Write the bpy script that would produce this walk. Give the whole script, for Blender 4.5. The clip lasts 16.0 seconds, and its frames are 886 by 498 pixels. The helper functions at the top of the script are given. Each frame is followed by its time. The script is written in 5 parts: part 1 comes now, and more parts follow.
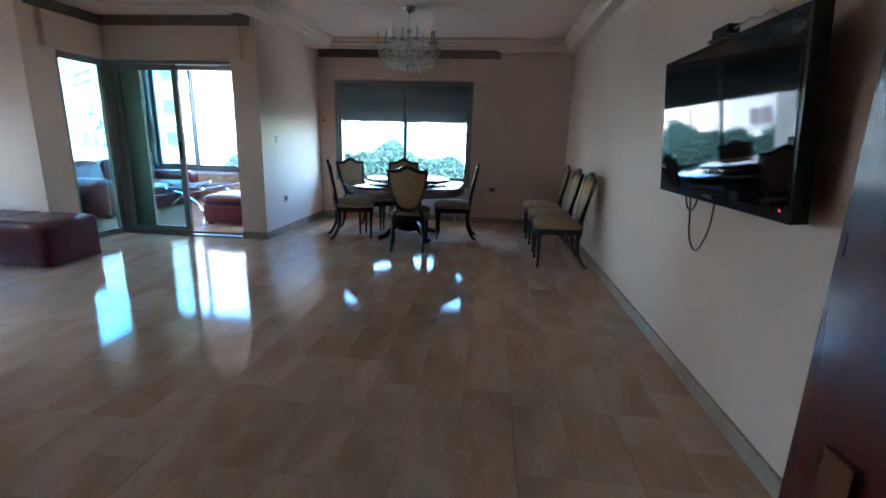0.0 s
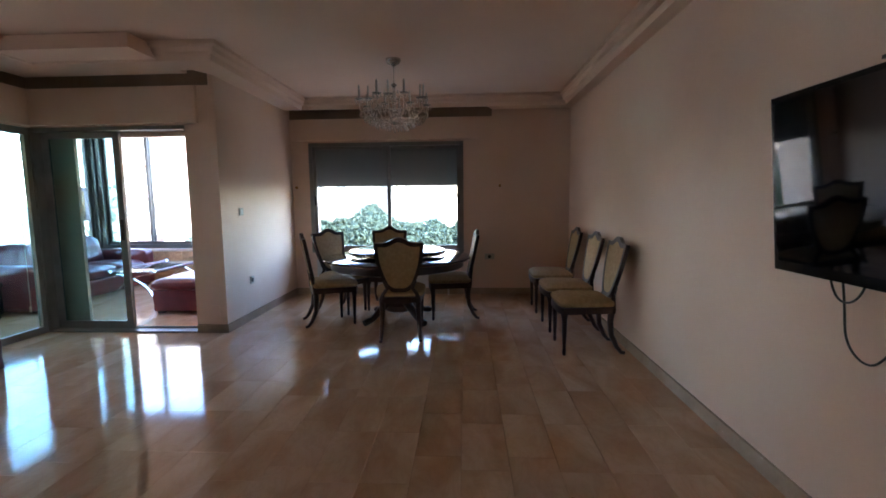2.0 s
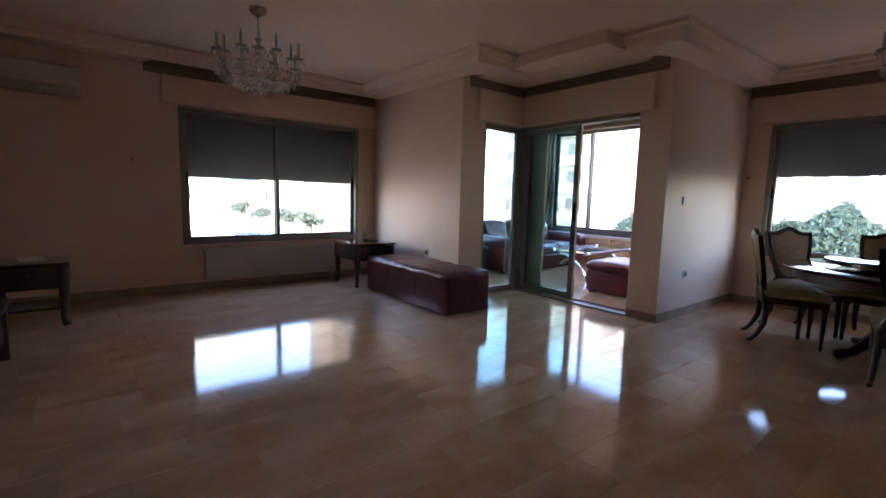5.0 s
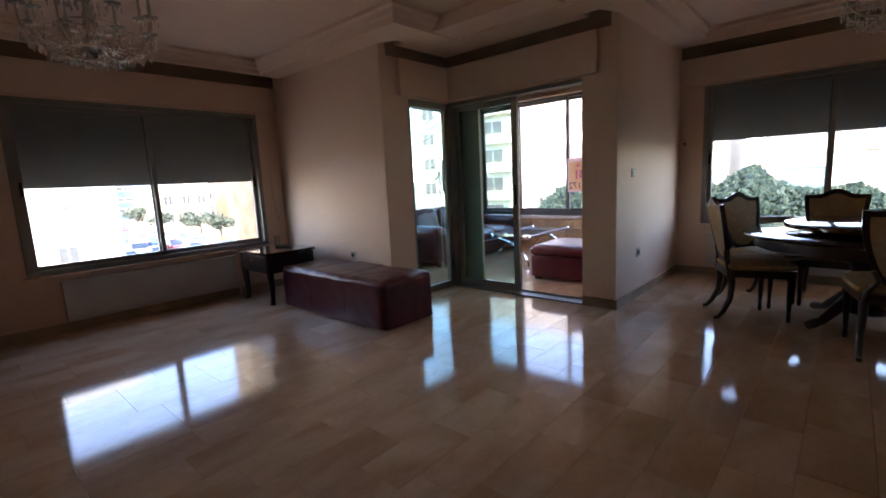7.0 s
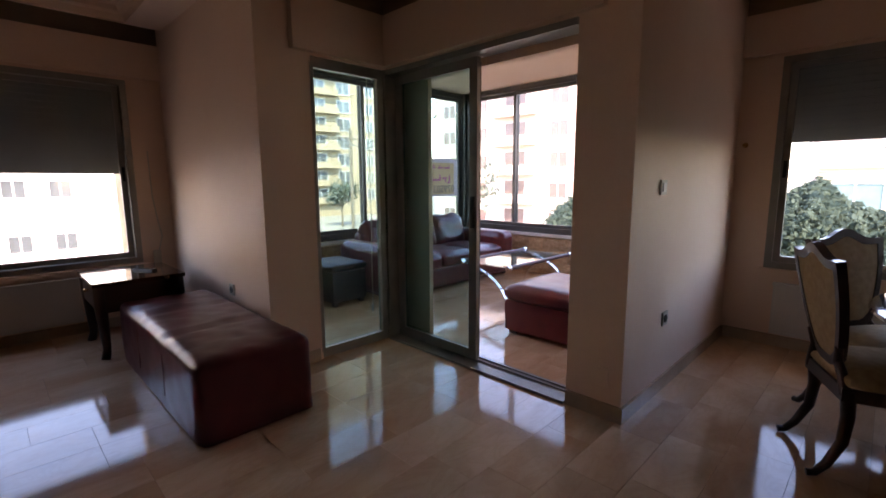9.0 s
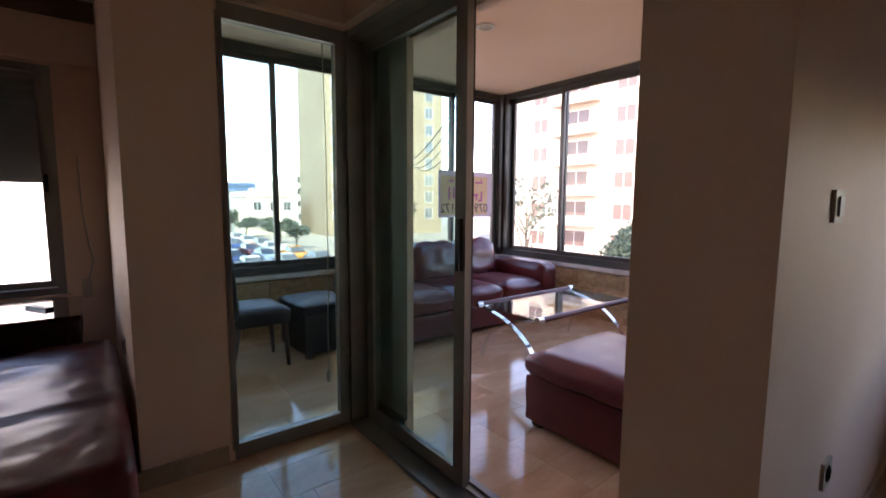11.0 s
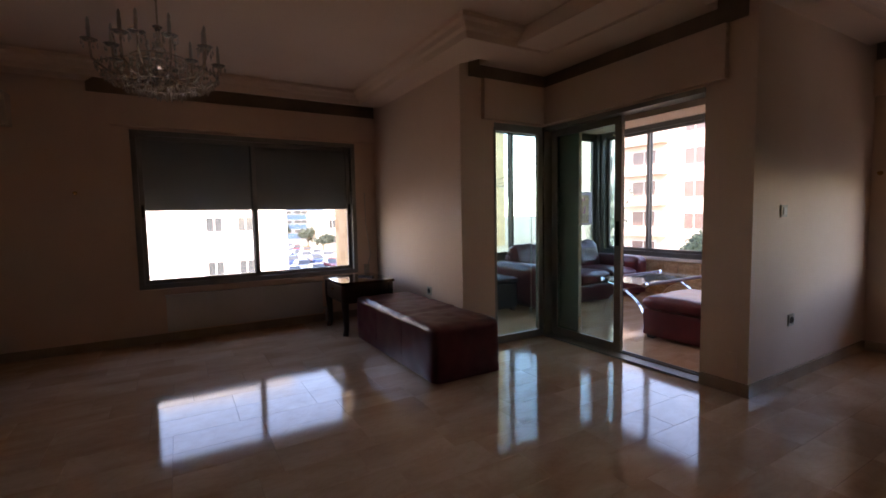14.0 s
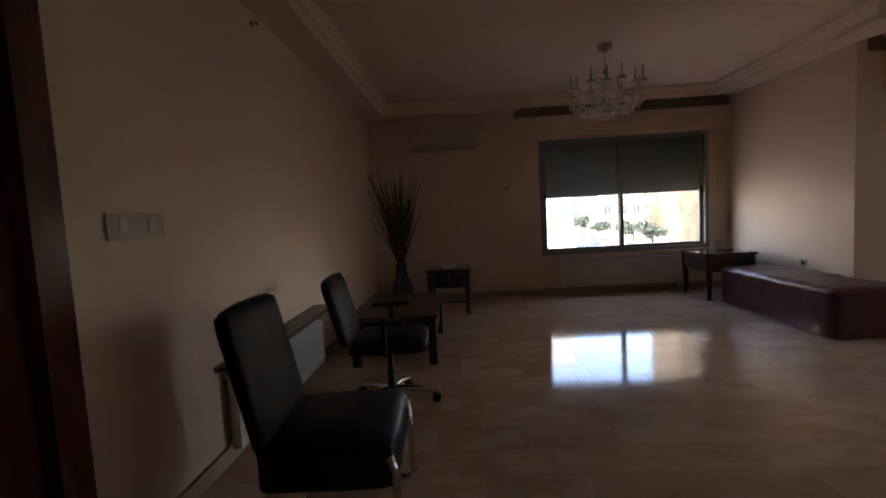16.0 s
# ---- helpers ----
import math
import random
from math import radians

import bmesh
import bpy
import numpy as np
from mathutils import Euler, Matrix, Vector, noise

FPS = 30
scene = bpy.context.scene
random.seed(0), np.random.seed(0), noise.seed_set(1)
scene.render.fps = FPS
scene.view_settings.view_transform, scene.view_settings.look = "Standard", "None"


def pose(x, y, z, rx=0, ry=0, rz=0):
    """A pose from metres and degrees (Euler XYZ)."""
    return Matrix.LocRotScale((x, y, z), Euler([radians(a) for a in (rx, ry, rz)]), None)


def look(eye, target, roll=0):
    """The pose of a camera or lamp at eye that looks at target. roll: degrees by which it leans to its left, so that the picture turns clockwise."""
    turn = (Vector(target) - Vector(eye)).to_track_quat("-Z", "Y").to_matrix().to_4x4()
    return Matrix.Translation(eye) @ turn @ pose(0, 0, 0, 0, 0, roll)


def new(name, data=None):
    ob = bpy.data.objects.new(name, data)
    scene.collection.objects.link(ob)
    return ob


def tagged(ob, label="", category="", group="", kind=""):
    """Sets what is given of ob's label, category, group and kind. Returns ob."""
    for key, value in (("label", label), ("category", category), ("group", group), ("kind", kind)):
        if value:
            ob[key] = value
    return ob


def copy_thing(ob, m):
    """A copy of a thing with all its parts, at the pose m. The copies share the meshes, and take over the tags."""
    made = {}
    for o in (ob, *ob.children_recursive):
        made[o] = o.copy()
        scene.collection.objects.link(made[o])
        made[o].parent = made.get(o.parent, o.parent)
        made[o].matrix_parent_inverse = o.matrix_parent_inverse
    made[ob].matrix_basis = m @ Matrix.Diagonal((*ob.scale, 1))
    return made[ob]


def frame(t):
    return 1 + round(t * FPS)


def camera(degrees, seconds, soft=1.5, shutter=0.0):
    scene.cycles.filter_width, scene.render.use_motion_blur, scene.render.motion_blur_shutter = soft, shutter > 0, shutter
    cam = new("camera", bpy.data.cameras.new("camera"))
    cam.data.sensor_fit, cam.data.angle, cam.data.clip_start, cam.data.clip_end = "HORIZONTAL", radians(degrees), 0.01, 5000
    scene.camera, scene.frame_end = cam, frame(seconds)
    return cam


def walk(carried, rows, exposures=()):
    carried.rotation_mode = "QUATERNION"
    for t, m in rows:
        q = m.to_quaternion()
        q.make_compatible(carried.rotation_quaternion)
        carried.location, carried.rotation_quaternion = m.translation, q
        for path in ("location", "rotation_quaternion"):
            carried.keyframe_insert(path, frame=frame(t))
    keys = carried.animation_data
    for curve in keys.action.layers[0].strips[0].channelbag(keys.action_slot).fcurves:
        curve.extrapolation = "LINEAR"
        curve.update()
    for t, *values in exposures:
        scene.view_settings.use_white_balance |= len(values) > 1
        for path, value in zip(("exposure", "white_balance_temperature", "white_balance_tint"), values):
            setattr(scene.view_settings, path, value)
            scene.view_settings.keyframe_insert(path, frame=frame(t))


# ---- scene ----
cam = camera(88.7, 16.0, soft=1.7)
PATH = [
    (0, (0.269, 0.477, 1.334), (0.078, 2.412, 0.868), 1.7),
    (0.5, (0.211, 0.695, 1.35), (0.221, 2.647, 0.918), 1.1),
    (1, (0.099, 0.921, 1.349), (0.438, 2.859, 0.988), 0.0),
    (1.5, (0.019, 1.118, 1.347), (0.357, 3.059, 1.006), 0.6),
    (2, (-0.041, 1.395, 1.393), (-0.141, 3.381, 1.179), -0.6),
    (2.5, (-0.172, 1.488, 1.385), (-0.709, 3.402, 1.168), 0.7),
    (3, (-0.248, 1.454, 1.337), (-1.379, 3.092, 1.139), -0.6),
    (3.5, (-0.276, 1.413, 1.277), (-1.664, 2.841, 1.095), 0.2),
    (4, (-0.246, 1.378, 1.256), (-1.825, 2.591, 1.066), 1.0),
    (6.5, (-0.828, 1.47, 1.292), (-2.261, 2.826, 0.961), 1.1),
    (7, (-1.0, 1.829, 1.303), (-2.322, 3.299, 1.004), -2.8),
    (7.5, (-1.13, 2.266, 1.336), (-2.466, 3.719, 1.018), -0.4),
    (8, (-1.288, 2.748, 1.339), (-2.606, 4.213, 1.001), -0.4),
    (8.5, (-1.419, 3.257, 1.34), (-2.753, 4.707, 0.995), -2.2),
    (9, (-1.65, 3.699, 1.329), (-3.041, 5.105, 1.032), -0.3),
    (10.2, (-2.30, 4.86, 1.32), (-3.78, 6.16, 1.05), 0.2),
    (11.5, (-2.229, 4.89, 1.271), (-3.826, 6.078, 1.077), 0.8),
    (12, (-2.015, 4.488, 1.257), (-3.611, 5.66, 0.979), 1.8),
    (12.5, (-1.746, 4.051, 1.275), (-3.477, 5.028, 1.054), 2.2),
    (13, (-1.521, 3.603, 1.265), (-3.302, 4.496, 1.087), -2.9),
    (13.5, (-1.263, 3.172, 1.286), (-3.026, 4.093, 1.077), -3.5),
    (14, (-1.023, 2.694, 1.298), (-2.743, 3.703, 1.152), -1.1),
    (14.5, (-0.787, 2.205, 1.325), (-2.584, 3.083, 1.277), -1.1),
    (15, (-0.504, 1.845, 1.335), (-2.304, 2.71, 1.233), -1.4),
    (15.5, (-0.242, 1.473, 1.306), (-2.167, 1.993, 1.151), -3.0),
    (16, (-0.008, 1.19, 1.279), (-1.999, 1.097, 1.123), -3.2),
]
EXPO = [(0.0, 5.70, 5350, 8), (1.0, 5.52, 6750, 24), (2.0, 5.42, 6800, 25), (3.0, 5.25, 6500, 26), (4.0, 5.06, 6850, 29), (7.0, 4.56, 7750, 32), (9.0, 4.16, 8750, 42), (12.5, 3.86, 8750, 42), (14.5, 4.01, 8850, 38), (16.0, 4.43, 8050, 30)]
walk(cam, [(t, look(eye, target, roll)) for t, eye, target, roll in PATH], EXPO)

# ---- light: a hazy bright sky and a veiled sun from the south-east ----
world = bpy.data.worlds.new("sky")
scene.world = world
world.use_nodes = True
wn = world.node_tree.nodes
sky = wn.new("ShaderNodeTexSky")
sky.sky_type, sky.sun_disc = "NISHITA", False
sky.sun_elevation, sky.sun_rotation, sky.dust_density, sky.air_density = radians(42), radians(125), 0.25, 1.0
sky.ozone_density = 3.6
wn["Background"].inputs["Strength"].default_value = 0.15
world.node_tree.links.new(sky.outputs[0], wn["Background"].inputs[0])
sun = new("sun", bpy.data.lights.new("sun", "SUN"))
sun.data.energy, sun.data.angle, sun.data.color = 1.5, radians(1.0), (1, 0.93, 0.83)
sun.matrix_world = look((30, -22, 34), (0, 0, 0))


# ---- materials ----
def material(name, c1, c2=None, rough=0.5, metal=0.0, scale=3.0, fine=60.0, bump=0.1, spec=0.5, stretch=(1, 1, 1), coat=0.0, vary=0.0):
    """Two-scale procedural surface: stains between two colours, fine grain in bump and gloss."""
    m = bpy.data.materials.new(name)
    m.use_nodes = True
    n, l = m.node_tree.nodes, m.node_tree.links
    b = n["Principled BSDF"]
    b.inputs["Metallic"].default_value = metal
    b.inputs["Specular IOR Level"].default_value = spec
    b.inputs["Coat Weight"].default_value = coat
    b.inputs["Coat Roughness"].default_value = 0.08
    tc, mp = n.new("ShaderNodeTexCoord"), n.new("ShaderNodeMapping")
    mp.inputs["Scale"].default_value = stretch
    l.new(tc.outputs["Object"], mp.inputs[0])
    big, small = n.new("ShaderNodeTexNoise"), n.new("ShaderNodeTexNoise")
    for t, s, d in ((big, scale, 5), (small, fine, 3)):
        t.inputs["Scale"].default_value, t.inputs["Detail"].default_value = s, d
        l.new(mp.outputs[0], t.inputs["Vector"])
    add = n.new("ShaderNodeMath")
    add.operation = "MULTIPLY_ADD"
    add.inputs[1].default_value = 0.25
    l.new(small.outputs["Fac"], add.inputs[0])
    l.new(big.outputs["Fac"], add.inputs[2])
    ramp = n.new("ShaderNodeValToRGB")
    ramp.color_ramp.elements[0].position, ramp.color_ramp.elements[1].position = 0.42, 0.82
    ramp.color_ramp.elements[0].color = (*c1, 1)
    ramp.color_ramp.elements[1].color = (*(c2 or [min(1, v * 1.15) for v in c1]), 1)
    l.new(add.outputs[0], ramp.inputs[0])
    col = ramp.outputs[0]
    if vary:
        info, hsv, ma = n.new("ShaderNodeObjectInfo"), n.new("ShaderNodeHueSaturation"), n.new("ShaderNodeMapRange")
        ma.inputs["To Min"].default_value, ma.inputs["To Max"].default_value = 1 - vary, 1 + vary
        l.new(info.outputs["Random"], ma.inputs[0])
        l.new(ma.outputs[0], hsv.inputs["Value"])
        l.new(col, hsv.inputs["Color"])
        col = hsv.outputs[0]
    l.new(col, b.inputs["Base Color"])
    rr = n.new("ShaderNodeMapRange")
    rr.inputs["To Min"].default_value, rr.inputs["To Max"].default_value = rough * 0.8, min(1, rough * 1.2)
    l.new(small.outputs["Fac"], rr.inputs[0])
    l.new(rr.outputs[0], b.inputs["Roughness"])
    if bump:
        bn = n.new("ShaderNodeBump")
        bn.inputs["Strength"].default_value, bn.inputs["Distance"].default_value = bump, 0.004
        l.new(add.outputs[0], bn.inputs["Height"])
        l.new(bn.outputs[0], b.inputs["Normal"])
    return m


def glass_material(name, tint, gloss=0.9, haze=0.02):
    """A clear pane: tinted passage, with reflections that grow towards grazing angles."""
    m = bpy.data.materials.new(name)
    m.use_nodes = True
    n, l = m.node_tree.nodes, m.node_tree.links
    n.remove(n["Principled BSDF"])
    tr, gl, mix, lw = n.new("ShaderNodeBsdfTransparent"), n.new("ShaderNodeBsdfGlossy"), n.new("ShaderNodeMixShader"), n.new("ShaderNodeLayerWeight")
    fr, dust, dmix, film = n.new("ShaderNodeMath"), n.new("ShaderNodeBsdfDiffuse"), n.new("ShaderNodeMixShader"), n.new("ShaderNodeTexNoise")
    fr.operation = "POWER"
    fr.inputs[1].default_value = 4.5
    lw.inputs["Blend"].default_value = 0.5
    l.new(lw.outputs["Facing"], fr.inputs[0])
    film.inputs["Scale"].default_value = 1.8
    amount = n.new("ShaderNodeMapRange")
    amount.inputs["To Max"].default_value = haze * 1.6
    l.new(film.outputs["Fac"], amount.inputs[0])
    l.new(amount.outputs[0], dmix.inputs[0])
    l.new(tr.outputs[0], dmix.inputs[1])
    l.new(dust.outputs[0], dmix.inputs[2])
    tr.inputs[0].default_value = (*tint, 1)
    gl.inputs["Color"].default_value = (gloss, gloss, gloss, 1)
    gl.inputs["Roughness"].default_value = 0.01
    l.new(fr.outputs[0], mix.inputs[0])
    l.new(dmix.outputs[0], mix.inputs[1])
    l.new(gl.outputs[0], mix.inputs[2])
    l.new(mix.outputs[0], n["Material Output"].inputs[0])
    return m


PAINT = material("wall_paint", (0.73, 0.515, 0.385), (0.79, 0.60, 0.475), rough=0.55, scale=0.9, fine=90, bump=0.12, spec=0.35)
CEIL = material("ceiling_paint", (0.77, 0.55, 0.42), (0.82, 0.62, 0.49), rough=0.8, scale=0.7, fine=70, bump=0.05, spec=0.2)
GROUT = material("tile_joint", (0.52, 0.38, 0.27), rough=0.4)
SKIRT = material("baseboard_marble", (0.36, 0.26, 0.18), (0.48, 0.37, 0.27), rough=0.25, scale=4, fine=40, bump=0.02)
ALU = material("grey_green_aluminium", (0.23, 0.225, 0.20), (0.29, 0.28, 0.25), rough=0.38, metal=0.35, scale=5, fine=200, bump=0.02)
DARKALU = material("dark_bronze_aluminium", (0.045, 0.043, 0.042), (0.07, 0.066, 0.062), rough=0.4, metal=0.3, fine=200, bump=0.02)
SHUTTER = material("grey_roller_shutter", (0.44, 0.405, 0.365), (0.52, 0.485, 0.44), rough=0.55, scale=3, fine=60, bump=0.05)
GLASS = glass_material("window_glass", (0.78, 0.83, 0.83), haze=0.02)
GREEN_GLASS = glass_material("green_door_glass", (0.63, 0.81, 0.80), haze=0.03)


# ---- building helpers ----
def box(bm, x0, x1, y0, y1, z0, z1, m=None):
    vs = [bm.verts.new((x, y, z)) for x in (x0, x1) for y in (y0, y1) for z in (z0, z1)]
    for f in ((0, 1, 3, 2), (4, 6, 7, 5), (0, 4, 5, 1), (2, 3, 7, 6), (0, 2, 6, 4), (1, 5, 7, 3)):
        bm.faces.new([vs[i] for i in f])
    if m is not None:
        bmesh.ops.transform(bm, matrix=m, verts=vs)
    return vs


def boxes(*rows):
    bm = bmesh.new()
    for r in rows:
        box(bm, *r)
    return bm


def bevel(bm, offset, segments=2, sharp=30):
    edges = [e for e in bm.edges if len(e.link_faces) == 2 and e.calc_face_angle(0) > radians(sharp)]
    bmesh.ops.bevel(bm, geom=edges, offset=offset, segments=segments, affect="EDGES", profile=0.6, clamp_overlap=True)
    return bm


def part(name, bm, mat, parent=None, label="", smooth=False):
    bmesh.ops.recalc_face_normals(bm, faces=bm.faces[:])
    me = bpy.data.meshes.new(name)
    bm.to_mesh(me)
    bm.free()
    me.materials.append(mat)
    if smooth:
        me.shade_smooth()
        me.set_sharp_from_angle(angle=radians(38))
    ob = new(name, me)
    if parent:
        ob.parent = parent
    if label:
        tagged(ob, label)
    return ob


def thing(name, m, label, category, group="", kind=""):
    ob = new(name)
    ob.empty_display_size = 0.1
    ob.matrix_basis = m
    return tagged(ob, label, category, group, kind)


def structure(name, bm, mat, label, category, smooth=False):
    return tagged(part(name, bm, mat, smooth=smooth), label, category, kind="structure")


def tube(bm, pts, radii, sides=10, cap=True):
    """A swept round bar along points, with a radius at each."""
    pts = [Vector(p) for p in pts]
    rings, up = [], None
    for i, p in enumerate(pts):
        d = (pts[min(i + 1, len(pts) - 1)] - pts[max(i - 1, 0)]).normalized()
        if up is None:
            up = d.orthogonal().normalized()
        up = (up - d * up.dot(d)).normalized()
        side = d.cross(up)
        r = radii[i] if hasattr(radii, "__len__") else radii
        rings.append([bm.verts.new(p + r * (math.cos(a) * up + math.sin(a) * side)) for a in [2 * math.pi * k / sides for k in range(sides)]])
    for a, b in zip(rings, rings[1:]):
        for k in range(sides):
            bm.faces.new((a[k], a[(k + 1) % sides], b[(k + 1) % sides], b[k]))
    if cap:
        bm.faces.new(rings[0][::-1])
        bm.faces.new(rings[-1])
    return bm


def lathe(bm, profile, sides=24, centre=(0, 0, 0)):
    """A turned solid from (radius, height) pairs."""
    c = Vector(centre)
    rings = [[bm.verts.new(c + Vector((r * math.cos(a), r * math.sin(a), z))) for a in [2 * math.pi * k / sides for k in range(sides)]] for r, z in profile]
    for a, b in zip(rings, rings[1:]):
        for k in range(sides):
            bm.faces.new((a[k], a[(k + 1) % sides], b[(k + 1) % sides], b[k]))
    bm.faces.new(rings[0][::-1])
    bm.faces.new(rings[-1])
    return bm


def cushion(x0, x1, y0, y1, z0, z1, r=0.05, puff=0.02, cuts=6, seed=0.0, wrinkle=0.006):
    """An upholstered block with rounded edges, a domed top and slight wrinkles."""
    bm = boxes((x0, x1, y0, y1, z0, z1))
    bmesh.ops.subdivide_edges(bm, edges=bm.edges[:], cuts=cuts, use_grid_fill=True)
    cx, cy, cz = (x0 + x1) / 2, (y0 + y1) / 2, (z0 + z1) / 2
    hx, hy, hz = (x1 - x0) / 2, (y1 - y0) / 2, (z1 - z0) / 2
    for v in bm.verts:
        d = v.co - Vector((cx, cy, cz))
        q = Vector((max(-hx + r, min(hx - r, d.x)), max(-hy + r, min(hy - r, d.y)), max(-hz + r, min(hz - r, d.z))))
        e = d - q
        if e.length > 1e-6:
            e = e.normalized() * r
        u, w, k = d.x / hx, d.y / hy, d.z / hz
        v.co = Vector((cx, cy, cz)) + q + e
        if k > 0.9:
            v.co.z += puff * (1 - u ** 4) * (1 - w ** 4)
        if abs(u) > 0.9:
            v.co.x += math.copysign(puff * 0.5, u) * (1 - w ** 4) * (1 - k ** 4)
        if abs(w) > 0.9:
            v.co.y += math.copysign(puff * 0.5, w) * (1 - u ** 4) * (1 - k ** 4)
        v.co += Vector((1, 1, 1)) * wrinkle * noise.noise(v.co * 9 + Vector((seed, seed, seed)))
    return bm


# ---- plan: east wall x 1.46, west wall x -6.70, south wall y -0.14, dining wall y 8.07 ----
XE, XW, YS, YN = 1.46, -6.70, -0.14, 8.07
PX, PY = -2.60, 6.04            # pier by the balcony
GX, GY, BY = -4.60, 5.39, 5.00  # glass corner, its side pane, wall behind the bench
BN, BE = 9.30, -2.86            # balcony north and east
H, HB = 2.83, 2.68              # ceiling and its dropped border
T = 0.25
GROUND = -5.2

# floor slab under the tiles, and walls
structure("floor", boxes((XW - T, XE + T, YS - 1.6, BN + T, -0.20, -0.012)), GROUT, "cream marble tiled floor with fine joints", "floor")


def wall_x(name, x0, x1, y0, y1, z1, holes, label, z0=-0.19):
    """A wall along y between x0 and x1, with holes (y0, y1, z0, z1)."""
    bm, y = bmesh.new(), y0
    for a, b, c, d in sorted(holes):
        box(bm, x0, x1, y, a, z0, z1)
        if c > z0:
            box(bm, x0, x1, a, b, z0, c)
        if d < z1:
            box(bm, x0, x1, a, b, d, z1)
        y = b
    box(bm, x0, x1, y, y1, z0, z1)
    return structure(name, bm, PAINT, label, "wall")


def wall_y(name, y0, y1, x0, x1, z1, holes, label, z0=-0.19):
    bm, x = bmesh.new(), x0
    for a, b, c, d in sorted(holes):
        box(bm, x, a, y0, y1, z0, z1)
        if c > z0:
            box(bm, a, b, y0, y1, z0, c)
        if d < z1:
            box(bm, a, b, y0, y1, d, z1)
        x = b
    box(bm, x, x1, y0, y1, z0, z1)
    return structure(name, bm, PAINT, label, "wall")


W1 = (2.33, 4.72, 0.58, 2.24)    # west window: y0, y1, z0, z1
W2 = (-2.34, -0.07, 0.63, 2.24)  # dining window: x0, x1, z0, z1
DOOR = (-1.36, 0.68)             # doorway in the south wall
TOP = 3.1
wall_x("wall_east", XE, XE + T, YS - 1.6, YN + T, TOP, [], "beige painted plain wall behind the television")
wall_x("wall_west", XW - T, XW, YS - 1.6, BY, TOP, [W1], "beige painted wall with the wide window")
wall_y("wall_north", YN, YN + T, PX, XE, TOP, [W2], "beige painted wall with the dining window")
wall_y("wall_south", YS - T, YS, XW, XE, TOP, [(DOOR[0], DOOR[1], -0.19, 2.15)], "beige painted wall with the entrance doorway")
wall_x("wall_pier", BE, PX, PY + 0.06, BN, TOP, [], "painted pier wall beside the balcony door")
wall_y("wall_bench", BY, BY + 0.22, XW - T, GX, TOP, [], "painted wall behind the leather bench")
wall_x("wall_return", GX - 0.18, GX, BY + 0.22, GY, TOP, [], "short painted wall end beside the glass pane")
wall_y("wall_hall", YS - 1.6 - T, YS - 1.6, XW - T, XE + T, TOP, [], "plain wall of the entrance hall")
# lintels over the glazed corner
structure("wall_lintel_front", boxes((GX - 0.18, -2.937, PY, PY + 0.18, 2.19, TOP)), PAINT, "painted lintel over the sliding door", "wall")
structure("wall_lintel_side", boxes((GX - 0.18, GX, GY, PY, 2.19, TOP)), PAINT, "painted lintel over the side pane", "wall")
structure("wall_pier_front", boxes((-2.935, PX, PY, PY + 0.06, -0.1, TOP)), PAINT, "narrow painted pier face", "wall")

# ceiling: flat field, dropped border with a stepped moulding
TRAY = [(1.24, 0.24), (1.24, 7.76), (-2.25, 7.76), (-2.25, 5.46), (-3.95, 5.46), (-3.95, 4.62), (-6.36, 4.62), (-6.36, 0.24)]


def offset_poly(poly, d):
    out = []
    for i, p in enumerate(poly):
        a, b = Vector(poly[i - 1]), Vector(poly[(i + 1) % len(poly)])
        p = Vector(p)
        n1 = Vector(((p - a).y, -(p - a).x)).normalized()
        n2 = Vector(((b - p).y, -(b - p).x)).normalized()
        out.append(p + d * (n1 + n2))
    return out


bm = boxes((XW - T, XE + T, YS - 1.6 - T, BN + T, H, H + 0.2))
structure("ceiling", bm, CEIL, "off-white plaster ceiling field", "ceiling")
bm = bmesh.new()
prof = [(0.0, H - 0.001), (0.0, H - 0.035), (0.035, H - 0.05), (0.05, H - 0.085), (0.085, H - 0.10), (0.10, HB)]
rings = [[bm.verts.new((p.x, p.y, z)) for p in offset_poly(TRAY, d)] for d, z in prof]
for a, b in zip(rings, rings[1:]):
    for k in range(8):
        bm.faces.new((a[k], a[(k + 1) % 8], b[(k + 1) % 8], b[k]))
# the border stops short of the windows and the glazed corner, leaving curtain coves
C = 0.19
low = [bm.verts.new((x, y, HB)) for x, y in ((XE, YS), (XE, YN), (0.34, YN), (0.26, YN - C), (PX, YN - C), (PX, PY), (-2.69, PY - C), (GX + C, PY - C), (GX + C, BY + 0.09), (GX, BY), (XW + C, BY), (XW + C, 2.08), (XW, 2.0), (XW, YS))]
inner = rings[-1]
for k, span in enumerate(((0, 1), (1, 2, 3, 4), (4, 5), (5, 6, 7), (7, 8, 9), (9, 10), (10, 11, 12, 13), (13, 0))):
    bm.faces.new([inner[k], inner[(k + 1) % 8], *[low[i] for i in reversed(span)]])
for span in ((2, 3, 4), (5, 6, 7, 8, 9), (10, 11, 12)):
    tops = [bm.verts.new((low[i].co.x, low[i].co.y, H - 0.001)) for i in span]
    for j in range(len(span) - 1):
        bm.faces.new((low[span[j]], low[span[j + 1]], tops[j + 1], tops[j]))
structure("ceiling_border", bm, CEIL, "dropped plaster ceiling border with stepped moulding", "ceiling")
structure("ceiling_balcony", boxes((XW, BE, BY + 0.22, BN, 2.70, 2.82)), CEIL, "pale plaster balcony ceiling", "ceiling")

